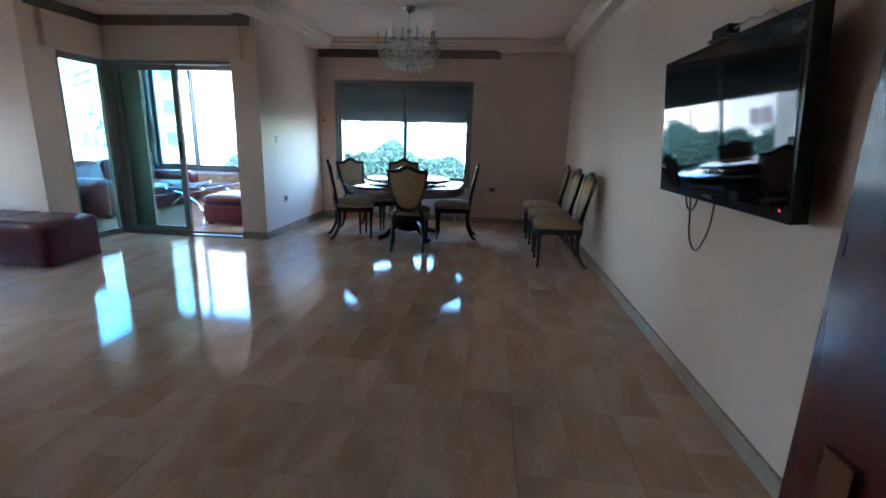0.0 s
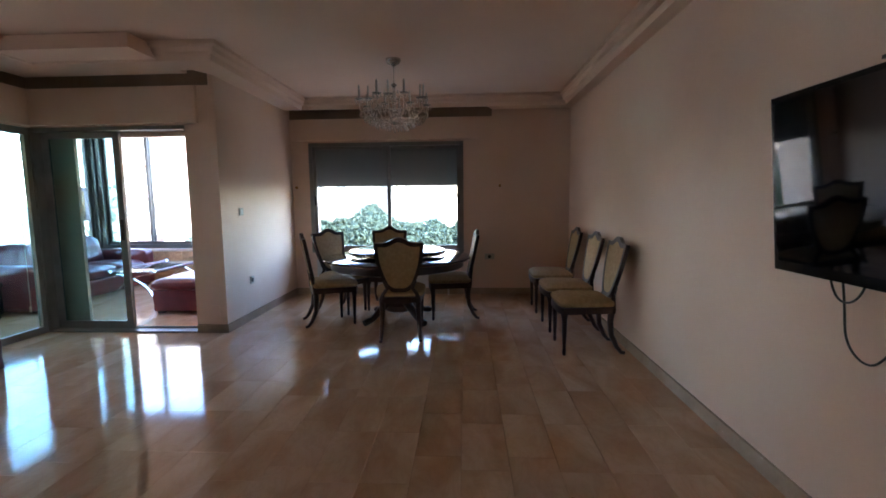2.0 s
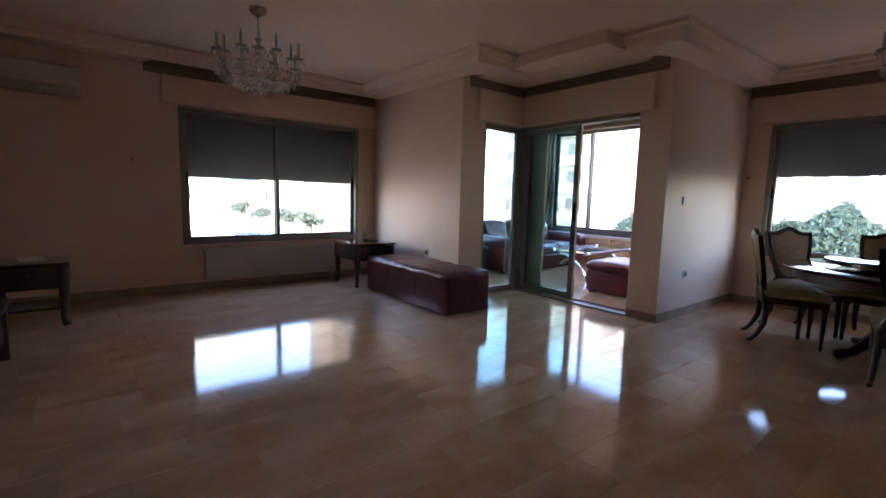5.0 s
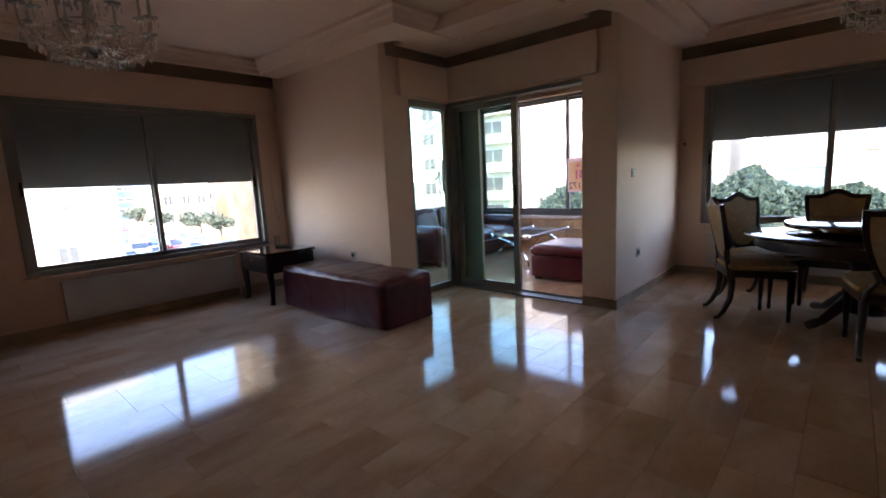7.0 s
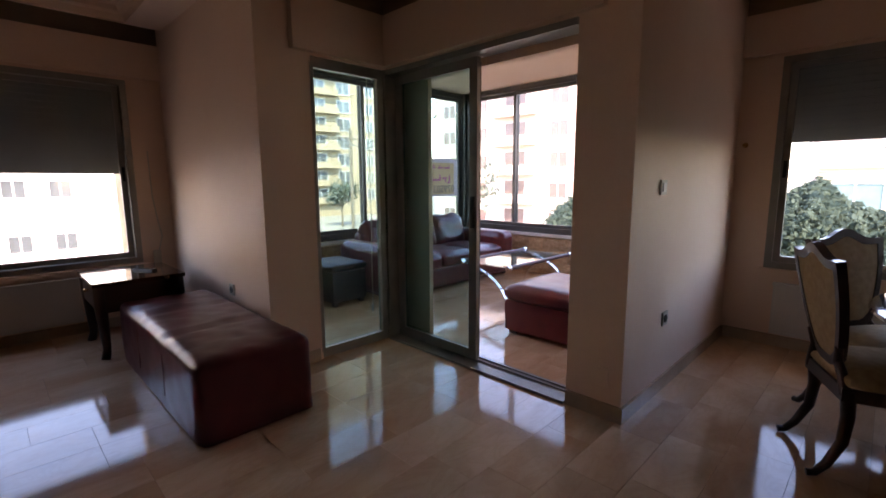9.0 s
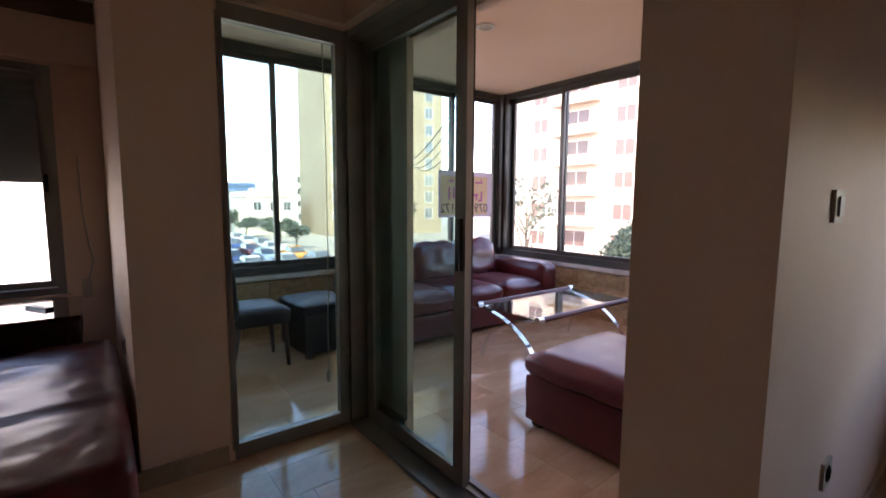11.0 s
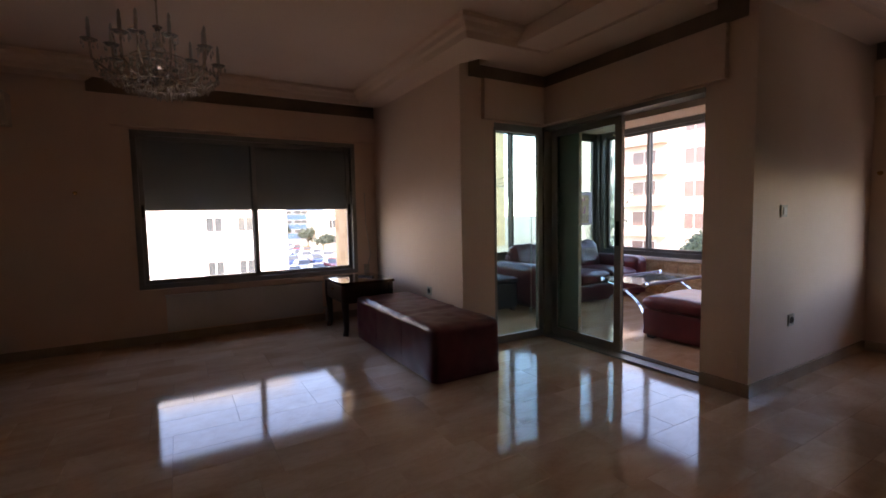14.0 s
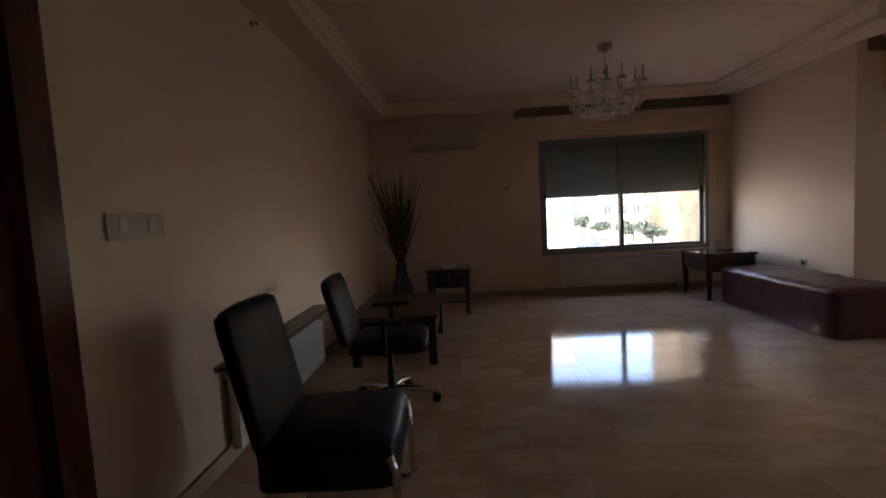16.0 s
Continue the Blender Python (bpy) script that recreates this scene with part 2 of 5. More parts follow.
# ---- more materials ----
WOOD = material("dark_mahogany", (0.019, 0.008, 0.005), (0.044, 0.017, 0.010), rough=0.30, scale=6, fine=80, bump=0.03, stretch=(1, 1, 0.25), coat=0.25)
DOORWOOD = material("red_brown_door_wood", (0.060, 0.009, 0.008), (0.11, 0.020, 0.015), rough=0.25, scale=5, fine=60, bump=0.03, stretch=(3, 3, 0.3), coat=0.4)
FABRIC = material("beige_upholstery", (0.40, 0.27, 0.145), (0.50, 0.36, 0.21), rough=0.85, scale=30, fine=400, bump=0.25, spec=0.2)
LEATHER = material("burgundy_leather", (0.078, 0.010, 0.014), (0.125, 0.019, 0.023), rough=0.32, scale=7, fine=110, bump=0.35)
RED_LEATHER = material("red_leather", (0.10, 0.008, 0.010), (0.15, 0.015, 0.016), rough=0.36, scale=7, fine=110, bump=0.35)
BLACK_LEATHER = material("black_leather", (0.006, 0.006, 0.007), (0.012, 0.011, 0.012), rough=0.48, spec=0.32, scale=7, fine=120, bump=0.3)
BLACK = material("black_plastic", (0.008, 0.008, 0.009), (0.014, 0.014, 0.015), rough=0.3, fine=200, bump=0.03)
SCREEN = material("glossy_screen", (0.004, 0.004, 0.005), rough=0.04, bump=0.0, spec=0.6)
CHROME = material("chrome", (0.62, 0.62, 0.62), (0.72, 0.72, 0.72), rough=0.12, metal=1.0, bump=0.01)
BRONZE = material("dark_bronze", (0.16, 0.07, 0.035), (0.24, 0.11, 0.06), rough=0.35, metal=0.8, bump=0.02)
BRASS = material("brass", (0.48, 0.30, 0.10), (0.60, 0.40, 0.16), rough=0.25, metal=1.0, bump=0.02)
SILVER = material("dull_silver", (0.46, 0.42, 0.38), (0.58, 0.54, 0.50), rough=0.25, metal=1.0, bump=0.02)
WHITE = material("white_enamel", (0.55, 0.53, 0.49), (0.62, 0.60, 0.56), rough=0.35, scale=2, fine=80, bump=0.02)
CREAM = material("cream_plastic", (0.42, 0.37, 0.29), (0.50, 0.45, 0.36), rough=0.4, bump=0.02)
STONE = material("tan_split_stone", (0.34, 0.20, 0.10), (0.58, 0.40, 0.24), rough=0.8, scale=5, fine=26, bump=0.9, vary=0.18)
SILL = material("white_marble_sill", (0.60, 0.57, 0.53), (0.72, 0.70, 0.66), rough=0.2, scale=4, fine=40, bump=0.02)
TWIG = material("dry_twig", (0.060, 0.030, 0.018), (0.12, 0.065, 0.035), rough=0.8, bump=0.2)
BARK = material("tree_bark", (0.10, 0.075, 0.05), (0.17, 0.13, 0.09), rough=0.9, scale=8, bump=0.6)
LEAF = material("hedge_leaf", (0.070, 0.115, 0.088), (0.10, 0.15, 0.118), rough=0.9, spec=0.1, scale=1.4, fine=30, bump=0.1)
ln, ll = LEAF.node_tree.nodes, LEAF.node_tree.links
through_leaf, leaf_mix = ln.new("ShaderNodeBsdfTranslucent"), ln.new("ShaderNodeMixShader")
ll.new(ln["Principled BSDF"].inputs["Base Color"].links[0].from_socket, through_leaf.inputs["Color"])
ll.new(ln["Principled BSDF"].outputs[0], leaf_mix.inputs[1])
ll.new(through_leaf.outputs[0], leaf_mix.inputs[2])
ll.new(leaf_mix.outputs[0], ln["Material Output"].inputs[0])
FIR = material("dark_tree_leaf", (0.05, 0.07, 0.05), (0.085, 0.11, 0.075), rough=0.6, scale=1.4, fine=30, bump=0.1)
ASPHALT = material("asphalt", (0.045, 0.045, 0.047), (0.065, 0.064, 0.063), rough=0.85, scale=0.4, fine=30, bump=0.2)
EARTH = material("dry_ground", (0.24, 0.20, 0.15), (0.34, 0.29, 0.22), rough=0.95, scale=0.08, fine=2, bump=0.3)
FACADE = material("white_limestone", (0.62, 0.59, 0.53), (0.74, 0.71, 0.66), rough=0.8, scale=0.25, fine=6, bump=0.15)
FACADE2 = material("beige_limestone", (0.52, 0.45, 0.34), (0.64, 0.56, 0.44), rough=0.8, scale=0.25, fine=6, bump=0.15)
FACADE3 = material("pink_limestone", (0.52, 0.42, 0.35), (0.62, 0.52, 0.44), rough=0.8, scale=0.25, fine=6, bump=0.15)
DARKGLASS = material("building_window_glass", (0.06, 0.07, 0.07), (0.11, 0.12, 0.12), rough=0.08, scale=0.3, bump=0.0, spec=0.8)
BLUEGLASS = material("blue_curtain_glass", (0.05, 0.11, 0.19), (0.08, 0.16, 0.26), rough=0.1, scale=0.3, bump=0.0, spec=0.8)
POSTER = material("orange_poster", (0.66, 0.36, 0.20), (0.72, 0.44, 0.27), rough=0.6, bump=0.02)
POSTER_PINK = material("magenta_ink", (0.50, 0.10, 0.22), rough=0.6, bump=0.0)
POSTER_DARK = material("dark_ink", (0.05, 0.03, 0.06), rough=0.6, bump=0.0)
POSTER_LILAC = material("lilac_border", (0.60, 0.44, 0.52), rough=0.6, bump=0.0)

crystal = bpy.data.materials.new("cut_crystal")
crystal.use_nodes = True
cb = crystal.node_tree.nodes["Principled BSDF"]
cb.inputs["Base Color"].default_value = (0.93, 0.90, 0.86, 1)
cb.inputs["Roughness"].default_value, cb.inputs["IOR"].default_value, cb.inputs["Transmission Weight"].default_value = 0.03, 1.55, 0.85
led = bpy.data.materials.new("red_standby_light")
led.use_nodes = True
le = led.node_tree.nodes["Principled BSDF"]
le.inputs["Emission Color"].default_value, le.inputs["Emission Strength"].default_value = (1, 0.02, 0.03, 1), 0.05


# ---- baseboards ----
def skirt(name, bm):
    structure(name, bevel(bm, 0.004, 1), SKIRT, "low tan marble baseboard along the wall", "baseboard")


S, Z = 0.016, 0.09
skirt("baseboard_east", boxes((XE - S, XE, YS, YN - S, 0, Z)))
skirt("baseboard_north", boxes((PX + S, XE - S, YN - S, YN, 0, Z)))
skirt("baseboard_pier", boxes((PX, PX + S, PY - S, YN - S, 0, Z)))
skirt("baseboard_pier_front", boxes((-2.93, PX, PY - S, PY, 0, Z)))
skirt("baseboard_west", boxes((XW, XW + S, YS + S, BY - S, 0, Z)))
skirt("baseboard_bench", boxes((XW, GX + S, BY - S, BY, 0, Z)))
skirt("baseboard_return", boxes((GX, GX + S, BY, GY - 0.03, 0, Z)))
skirt("baseboard_south_west", boxes((XW, DOOR[0] - 0.1, YS, YS + S, 0, Z)))
skirt("baseboard_south_east", boxes((DOOR[1] + 0.1, XE - S, YS, YS + S, 0, Z)))

# ---- pelmets: shutter-box covers proud of the wall, with painted shade in the gap above ----
def pelmet(name, bm, label="painted shutter box cover above the window"):
    structure(name, bevel(bm, 0.018, 3), PAINT, label, "trim", smooth=True)


pelmet("trim_pelmet_west", boxes((XW, XW + 0.05, 2.17, BY, 2.27, 2.575)))
pelmet("trim_pelmet_north", boxes((PX, 0.17, YN - 0.05, YN, 2.27, 2.575)))
pelmet("trim_pelmet_front", boxes((GX + 0.05, -2.78, PY - 0.05, PY, 2.205, 2.575)), "painted shutter box cover above the sliding door")
pelmet("trim_pelmet_side", boxes((GX, GX + 0.05, 5.24, PY, 2.205, 2.575)), "painted shutter box cover above the side pane")
# brown strips on the cove walls: the recess's shade put into the colour
COVE_SHADE = material("painted_cove_shade", (0.24, 0.165, 0.115), (0.32, 0.23, 0.165), rough=0.95, bump=0.3)
structure("trim_gap_west", boxes((XW, XW + 0.012, 2.0, BY, 2.585, H - 0.002)), COVE_SHADE, "dark strip painted as shade inside the curtain cove", "trim")
structure("trim_gap_north", boxes((PX, 0.34, YN - 0.012, YN, 2.585, H - 0.002)), COVE_SHADE, "dark strip painted as shade inside the curtain cove", "trim")
structure("trim_gap_front", boxes((GX + 0.012, PX - 0.06, PY - 0.012, PY, 2.585, H - 0.002)), COVE_SHADE, "dark strip painted as shade inside the curtain cove", "trim")
structure("trim_gap_side", boxes((GX, GX + 0.012, 5.10, PY, 2.585, H - 0.002)), COVE_SHADE, "dark strip painted as shade inside the curtain cove", "trim")


def along(axis, line):
    """Box builder in a wall's own axes: u along the wall, n into the room, z up."""
    def put(u0, u1, n0, n1, z0, z1):
        if axis == "x":
            return (min(line + n0, line + n1), max(line + n0, line + n1), u0, u1, z0, z1)
        return (u0, u1, min(line - n0, line - n1), max(line - n0, line - n1), z0, z1)
    return put


def ring(put, u0, u1, z0, z1, w, n0, n1):
    """Four frame bars round an opening."""
    return bevel(boxes(put(u0, u0 + w, n0, n1, z0, z1), put(u1 - w, u1, n0, n1, z0, z1), put(u0 + w, u1 - w, n0, n1, z0, z0 + w), put(u0 + w, u1 - w, n0, n1, z1 - w, z1)), 0.003, 1)


def pane_part(put, u0, u1, z0, z1, n, mat, parent, name="pane"):
    ob = part(name, boxes(put(u0, u1, n, n + 0.006, z0, z1)), mat, parent)
    ob.visible_shadow = False
    return ob


def shuttered_window(name, put, u0, u1, z0, z1, mid, shut, label):
    """A two-leaf sliding window with a half-lowered slatted roller shutter outside."""
    w = thing(name, Matrix(), label, "window", kind="structure")
    part("window_frame", ring(put, u0, u1, z0, z1, 0.05, -0.12, 0.012), ALU, w)
    for a, b, n in ((u0 + 0.05, mid + 0.03, -0.055), (mid - 0.03, u1 - 0.05, -0.095)):
        sash = part("sash", ring(put, a, b, z0 + 0.05, z1 - 0.05, 0.045, n, n + 0.032), ALU, w)
        pane_part(put, a + 0.045, b - 0.045, z0 + 0.095, z1 - 0.095, n + 0.013, GLASS, sash)
    for c, n in ((u0 + 0.072, -0.055), (u1 - 0.072, -0.095)):
        part("latch", bevel(boxes(put(c - 0.012, c + 0.012, n + 0.033, n + 0.046, 1.34, 1.47)), 0.004, 1), BLACK, w, "black sash latch")
    part("window_sill", bevel(boxes(put(u0 - 0.03, u1 + 0.03, -0.02, 0.05, z0 - 0.035, z0 - 0.002)), 0.006, 2), PAINT, w)
    part("outer_sill", bevel(boxes(put(u0 + 0.002, u1 - 0.002, -0.34, -0.122, z0 - 0.03, z0 + 0.012)), 0.006, 2), SILL, w, "white stone outer sill")
    z = z1 - 0.02
    while z > shut:
        zz = max(shut, z - 0.052)
        bm = boxes(put(u0 + 0.02, u1 - 0.02, -0.165, -0.152, zz + 0.004, z))
        bevel(bm, 0.004, 1)
        part("slat", bm, SHUTTER, w)
        z -= 0.052
    part("shutter_backing", boxes(put(u0 + 0.022, u1 - 0.022, -0.168, -0.164, shut, z1)), SHUTTER, w)
    return w


shuttered_window("window_1", along("x", XW), *W1, 3.50, 1.41, "wide grey aluminium window with half-lowered roller shutter")
shuttered_window("window_2", along("y", YN), W2[0], W2[1], W2[2], W2[3], -1.17, 1.61, "grey aluminium dining window with half-lowered roller shutter")

# ---- glazed corner: fixed side pane and sliding door pushed open ----
side, front = along("x", GX), along("y", PY)
w = thing("window_3", Matrix(), "fixed green glass side pane in an aluminium frame", "window", kind="structure")
part("window_frame", ring(side, GY - 0.043, PY - 0.002, 0.004, 2.188, 0.045, -0.07, -0.004), ALU, w)
part("window_frame", ring(side, GY - 0.01, PY - 0.05, 0.05, 2.144, 0.03, -0.05, 0.0), ALU, w)
pane_part(side, GY + 0.018, PY - 0.075, 0.075, 2.12, -0.03, GREEN_GLASS, w)
w = thing("door_1", Matrix(), "green glass aluminium sliding door pushed half open", "sliding door", kind="structure")
part("door_frame", bevel(boxes(front(GX - 0.07, GX + 0.02, -0.18, 0.022, 0.004, 2.19), front(-2.93, -2.862, -0.18, -0.062, 0.004, 2.19), front(GX + 0.02, -2.937, -0.14, 0.014, 2.150, 2.188)), 0.003, 1), ALU, w)
part("track", bevel(boxes(front(GX + 0.02, -2.937, -0.18, 0.03, 0.002, 0.018), front(GX + 0.02, -2.937, -0.097, -0.091, 0.018, 0.03), front(GX + 0.02, -2.937, -0.141, -0.135, 0.018, 0.03)), 0.002, 1), ALU, w)
a, b, n = GX + 0.03, -3.71, -0.110
leaf = part("door_leaf", ring(front, a, b, 0.03, 2.155, 0.07, n, n + 0.034), ALU, w)
pane_part(front, a + 0.065, b - 0.065, 0.095, 2.09, n + 0.014, GREEN_GLASS, leaf)
part("handle", bevel(boxes(front(b - 0.045, b - 0.018, n + 0.034, n + 0.052, 1.0, 1.22)), 0.006, 2), BLACK, leaf, "slim black pull handle")
part("weather_strip", boxes(front(-3.735, -3.713, -0.122, -0.112, 0.05, 2.12)), BLACK, w)
part("shutter_box", bevel(boxes(front(GX + 0.02, -2.937, -0.24, -0.182, 2.11, 2.188)), 0.006, 1), PAINT, w, "painted shutter box behind the lintel")
# thin painted stub wall behind the parked leaf
structure("wall_stub", boxes((GX - 0.05, -4.285, PY + 0.165, PY + 0.205, -0.1, 2.699)), PAINT, "thin painted stub wall behind the sliding door", "wall")
skirt("baseboard_stub", boxes((GX - 0.05, -4.285, PY + 0.165 - S, PY + 0.165, 0, Z)))

# ---- balcony: dark windows above a stone parapet ----
BZ, BT = 0.60, 2.69
structure("wall_parapet_west", boxes((XW - T, XW, BY + 0.22, BN + T, -0.19, BZ - 0.06)), FACADE2, "stone parapet under the balcony windows", "wall")
structure("wall_parapet_north", boxes((XW, BE, BN, BN + T, -0.19, BZ - 0.06)), FACADE2, "stone parapet under the balcony windows", "wall")
structure("wall_balcony_head_west", boxes((XW - T, XW, BY + 0.22, BN + T, BT, TOP)), FACADE2, "wall strip above the balcony windows", "wall")
structure("wall_balcony_head_north", boxes((XW, BE, BN, BN + T, BT, TOP)), FACADE2, "wall strip above the balcony windows", "wall")
structure("trim_sill_west", bevel(boxes((XW - 0.24, XW + 0.06, BY + 0.22, BN - 0.062, BZ - 0.06, BZ - 0.02)), 0.006, 2), SILL, "white marble balcony window sill", "sill")
structure("trim_sill_north", bevel(boxes((XW - 0.1, BE, BN - 0.06, BN + 0.24, BZ - 0.06, BZ - 0.02)), 0.006, 2), SILL, "white marble balcony window sill", "sill")
bw, bn_ = along("x", XW - 0.02), along("y", BN + 0.02)
for name, put, u0, u1, cuts in (("window_4", bw, BY + 0.23, BN + 0.02, (6.32, 7.34, 8.50)), ("window_5", bn_, XW + 0.06, BE, (-5.72, -4.72, -3.75))):
    w = thing(name, Matrix(), "dark bronze sliding balcony window above the parapet", "window", kind="structure")
    part("window_frame", ring(put, u0, u1, BZ - 0.02, BT, 0.075, -0.11, 0.02), DARKALU, w)
    edges = [u0 + 0.075, *cuts, u1 - 0.075]
    for k, (a, b) in enumerate(zip(edges, edges[1:])):
        n = -0.045 if k % 2 else -0.085
        sash = part("sash", ring(put, a - (0.03 if k else 0), b + (0.03 if k < len(edges) - 2 else 0), BZ + 0.055, BT - 0.075, 0.05, n, n + 0.034), DARKALU, w)
        pane_part(put, a + 0.03, b - 0.03, BZ + 0.10, BT - 0.12, n + 0.014, GLASS, sash)
part("corner_post", bevel(boxes((XW - 0.10, XW + 0.058, BN - 0.035, BN + 0.10, BZ - 0.02, BT)), 0.004, 1), DARKALU, bpy.data.objects["window_5"])

# rough stone cladding inside the parapet, block by block
rng = random.Random(5)
stone_mesh = []
for k in range(6):
    bm = boxes((0, 1, 0, 1, 0, 1))
    bmesh.ops.subdivide_edges(bm, edges=bm.edges[:], cuts=1, use_grid_fill=True)
    for v in bm.verts:
        if v.co.y < 0.1:
            v.co.y -= 0.5 * (1 if 0.2 < v.co.x < 0.8 and 0.2 < v.co.z < 0.8 else 0.1) * rng.uniform(0.5, 1.3)
        v.co.x = min(1, max(0, v.co.x))
    bmesh.ops.recalc_face_normals(bm, faces=bm.faces[:])
    me = bpy.data.meshes.new("stone")
    bm.to_mesh(me)
    bm.free()
    me.materials.append(STONE)
    stone_mesh.append(me)


def clad(parent, axis, line, u0, u1, z0, z1):
    z = z0
    while z < z1 - 0.05:
        h, u = min(0.175, z1 - z), u0
        while u < u1 - 0.02:
            d = min(rng.uniform(0.22, 0.45), u1 - u)
            ob = new("stone", rng.choice(stone_mesh))
            ob.parent = parent
            t = Matrix.LocRotScale((0, 0, 0), None, (d - 0.006, 0.03, h - 0.006))
            if axis == "y":
                ob.matrix_basis = Matrix.Translation((u, line - 0.03, z)) @ t
            else:
                ob.matrix_basis = Matrix.Translation((line + 0.03, u, z)) @ pose(0, 0, 0, 0, 0, 90) @ t
            u += d
        z += h


clad(bpy.data.objects["wall_parapet_north"], "y", BN, XW + 0.05, BE - 0.01, 0.0, BZ - 0.065)
clad(bpy.data.objects["wall_parapet_west"], "x", XW, BY + 0.24, BN - 0.05, 0.0, BZ - 0.065)

# recessed ceiling light in the balcony
dl = thing("ceiling_downlight", pose(-5.1, 7.5, 2.70), "small round recessed white ceiling downlight", "downlight")
part("rim", lathe(bmesh.new(), [(0.045, -0.001), (0.075, -0.001), (0.078, -0.010), (0.062, -0.016), (0.05, -0.006)], 24), WHITE, dl, smooth=True)
part("lens", lathe(bmesh.new(), [(0.001, -0.004), (0.048, -0.004), (0.046, -0.008), (0.001, -0.009)], 20), CREAM, dl, smooth=True)

# rent sign hung in the balcony window, seen from behind
fc = bpy.data.curves.new("digits", "FONT")
fc.body, fc.size, fc.align_x, fc.extrude = "0795035172", 0.16, "CENTER", 0.0008
fo = bpy.data.objects.new("digits_source", fc)
scene.collection.objects.link(fo)
dg = bpy.context.evaluated_depsgraph_get()
digits = bpy.data.meshes.new_from_object(fo.evaluated_get(dg))
bpy.data.objects.remove(fo)
digits.materials.clear()
digits.materials.append(POSTER_DARK)


def window_sign(m, label):
    sg = thing("window_sign", m, label, "sign", "rent signs")
    part("sheet", boxes((0, 0.004, -0.45, 0.45, 0.0, 0.58)), POSTER_LILAC, sg, "lilac bordered paper")
    part("panel", boxes((0.006, 0.008, -0.42, 0.36, 0.03, 0.52)), POSTER, sg, "faded orange printed field")
    for y0, y1, z0, z1 in ((-0.30, -0.22, 0.44, 0.46), (-0.26, -0.24, 0.46, 0.49), (-0.19, -0.06, 0.43, 0.455), (-0.10, -0.08, 0.455, 0.49), (0.0, 0.11, 0.43, 0.455), (0.03, 0.05, 0.455, 0.485), (0.14, 0.27, 0.43, 0.455), (0.24, 0.26, 0.455, 0.49),
                           (-0.30, -0.27, 0.22, 0.38), (-0.23, -0.20, 0.24, 0.38), (-0.20, 0.06, 0.24, 0.27), (0.03, 0.06, 0.27, 0.34), (0.10, 0.20, 0.27, 0.30), (0.15, 0.18, 0.22, 0.27), (0.24, 0.27, 0.20, 0.33), (0.20, 0.24, 0.20, 0.225)):
        part("lettering", boxes((0.0095, 0.011, y0, y1, z0, z1)), POSTER_PINK, sg)
    num = new("telephone_number", digits)
    num.parent = sg
    num.matrix_basis = pose(0.0105, -0.03, 0.06, 90, 0, -90)
    for y in (-0.425, 0.425):
        for z in (0.03, 0.55):
            part("pin", boxes((0.0045, 0.008, y - 0.006, y + 0.006, z - 0.006, z + 0.006)), BLACK, sg)
    return sg


window_sign(pose(XW - 0.029, 8.72, 1.09), "faded orange rent sign in the side balcony window")
window_sign(pose(-4.26, BN + 0.029, 0.99, 0, 0, -90), "faded orange rent sign in the front balcony window")

# ---- wall fittings ----
def plate(name, m, label, category, w=0.085, h=0.085, rocker=True, group=""):
    t = thing(name, m, label, category, group)
    part("plate", bevel(boxes((-w / 2, w / 2, 0, 0.010, -h / 2, h / 2)), 0.004, 2), CREAM, t, smooth=True)
    if rocker:
        n = max(1, min(2, round(w / 0.085)))
        for k in range(n):
            c = -w / 2 + (k + 0.5) * w / n
            part("rocker", bevel(boxes((c - 0.022, c + 0.022, 0.0102, 0.016, -0.026, 0.026)), 0.003, 1), WHITE, t)
    elif rocker is False:
        part("socket_insert", lathe(bmesh.new(), [(0.026, 0), (0.026, 0.004), (0.019, 0.004), (0.019, 0.001)], 20), BLACK, t).matrix_basis = pose(0, 0.010, 0, -90, 0, 0)
    return t


plate("light_switch", pose(PX, 6.458, 1.286, 0, 0, -90), "cream plastic light switch on the pier wall", "switch")
plate("wall_socket", pose(PX, 6.627, 0.470, 0, 0, -90), "cream wall socket low on the pier wall", "socket", rocker=False)
plate("wall_socket", pose(0.31, YN, 0.56, 0, 0, 180), "cream wall socket on the dining wall", "socket", 0.14, 0.085, rocker=False)
blank = plate("wall_socket", pose(-2.71, PY, 0.24, 0, 0, 180), "blank painted-over cover plate low on the pier face", "cover plate", 0.07, 0.11, rocker=None)
blank.children[0].data.materials[0] = PAINT
plate("light_switch", pose(-1.80, YS, 1.298, 0, 0, 0), "wide cream double light switch beside the door", "switch", 0.32, 0.105)
plate("wall_socket", pose(-5.25, BY, 0.50, 0, 0, 180), "cream socket on the wall behind the bench", "socket", rocker=False)
for m, lab in ((pose(0.46, YN, 1.595, 90, 0, 0), "dark curtain hook screwed into the dining wall"), (pose(XW, 1.856, 1.586, 90, 0, 90), "dark curtain hook screwed into the wall"),
               (pose(-2.54, YN, 1.60, 90, 0, 0), "dark curtain hook beside the dining window"), (pose(-3.06, YS, 2.60, 90, 0, 180), "old screw fixing remaining in the wall")):
    hk = thing("wall_hook", m, lab, "hook")
    part("base", lathe(bmesh.new(), [(0.001, 0), (0.020, 0), (0.018, 0.006), (0.008, 0.010), (0.008, 0.030), (0.015, 0.034), (0.013, 0.044), (0.001, 0.046)], 16), BRASS, hk, smooth=True)


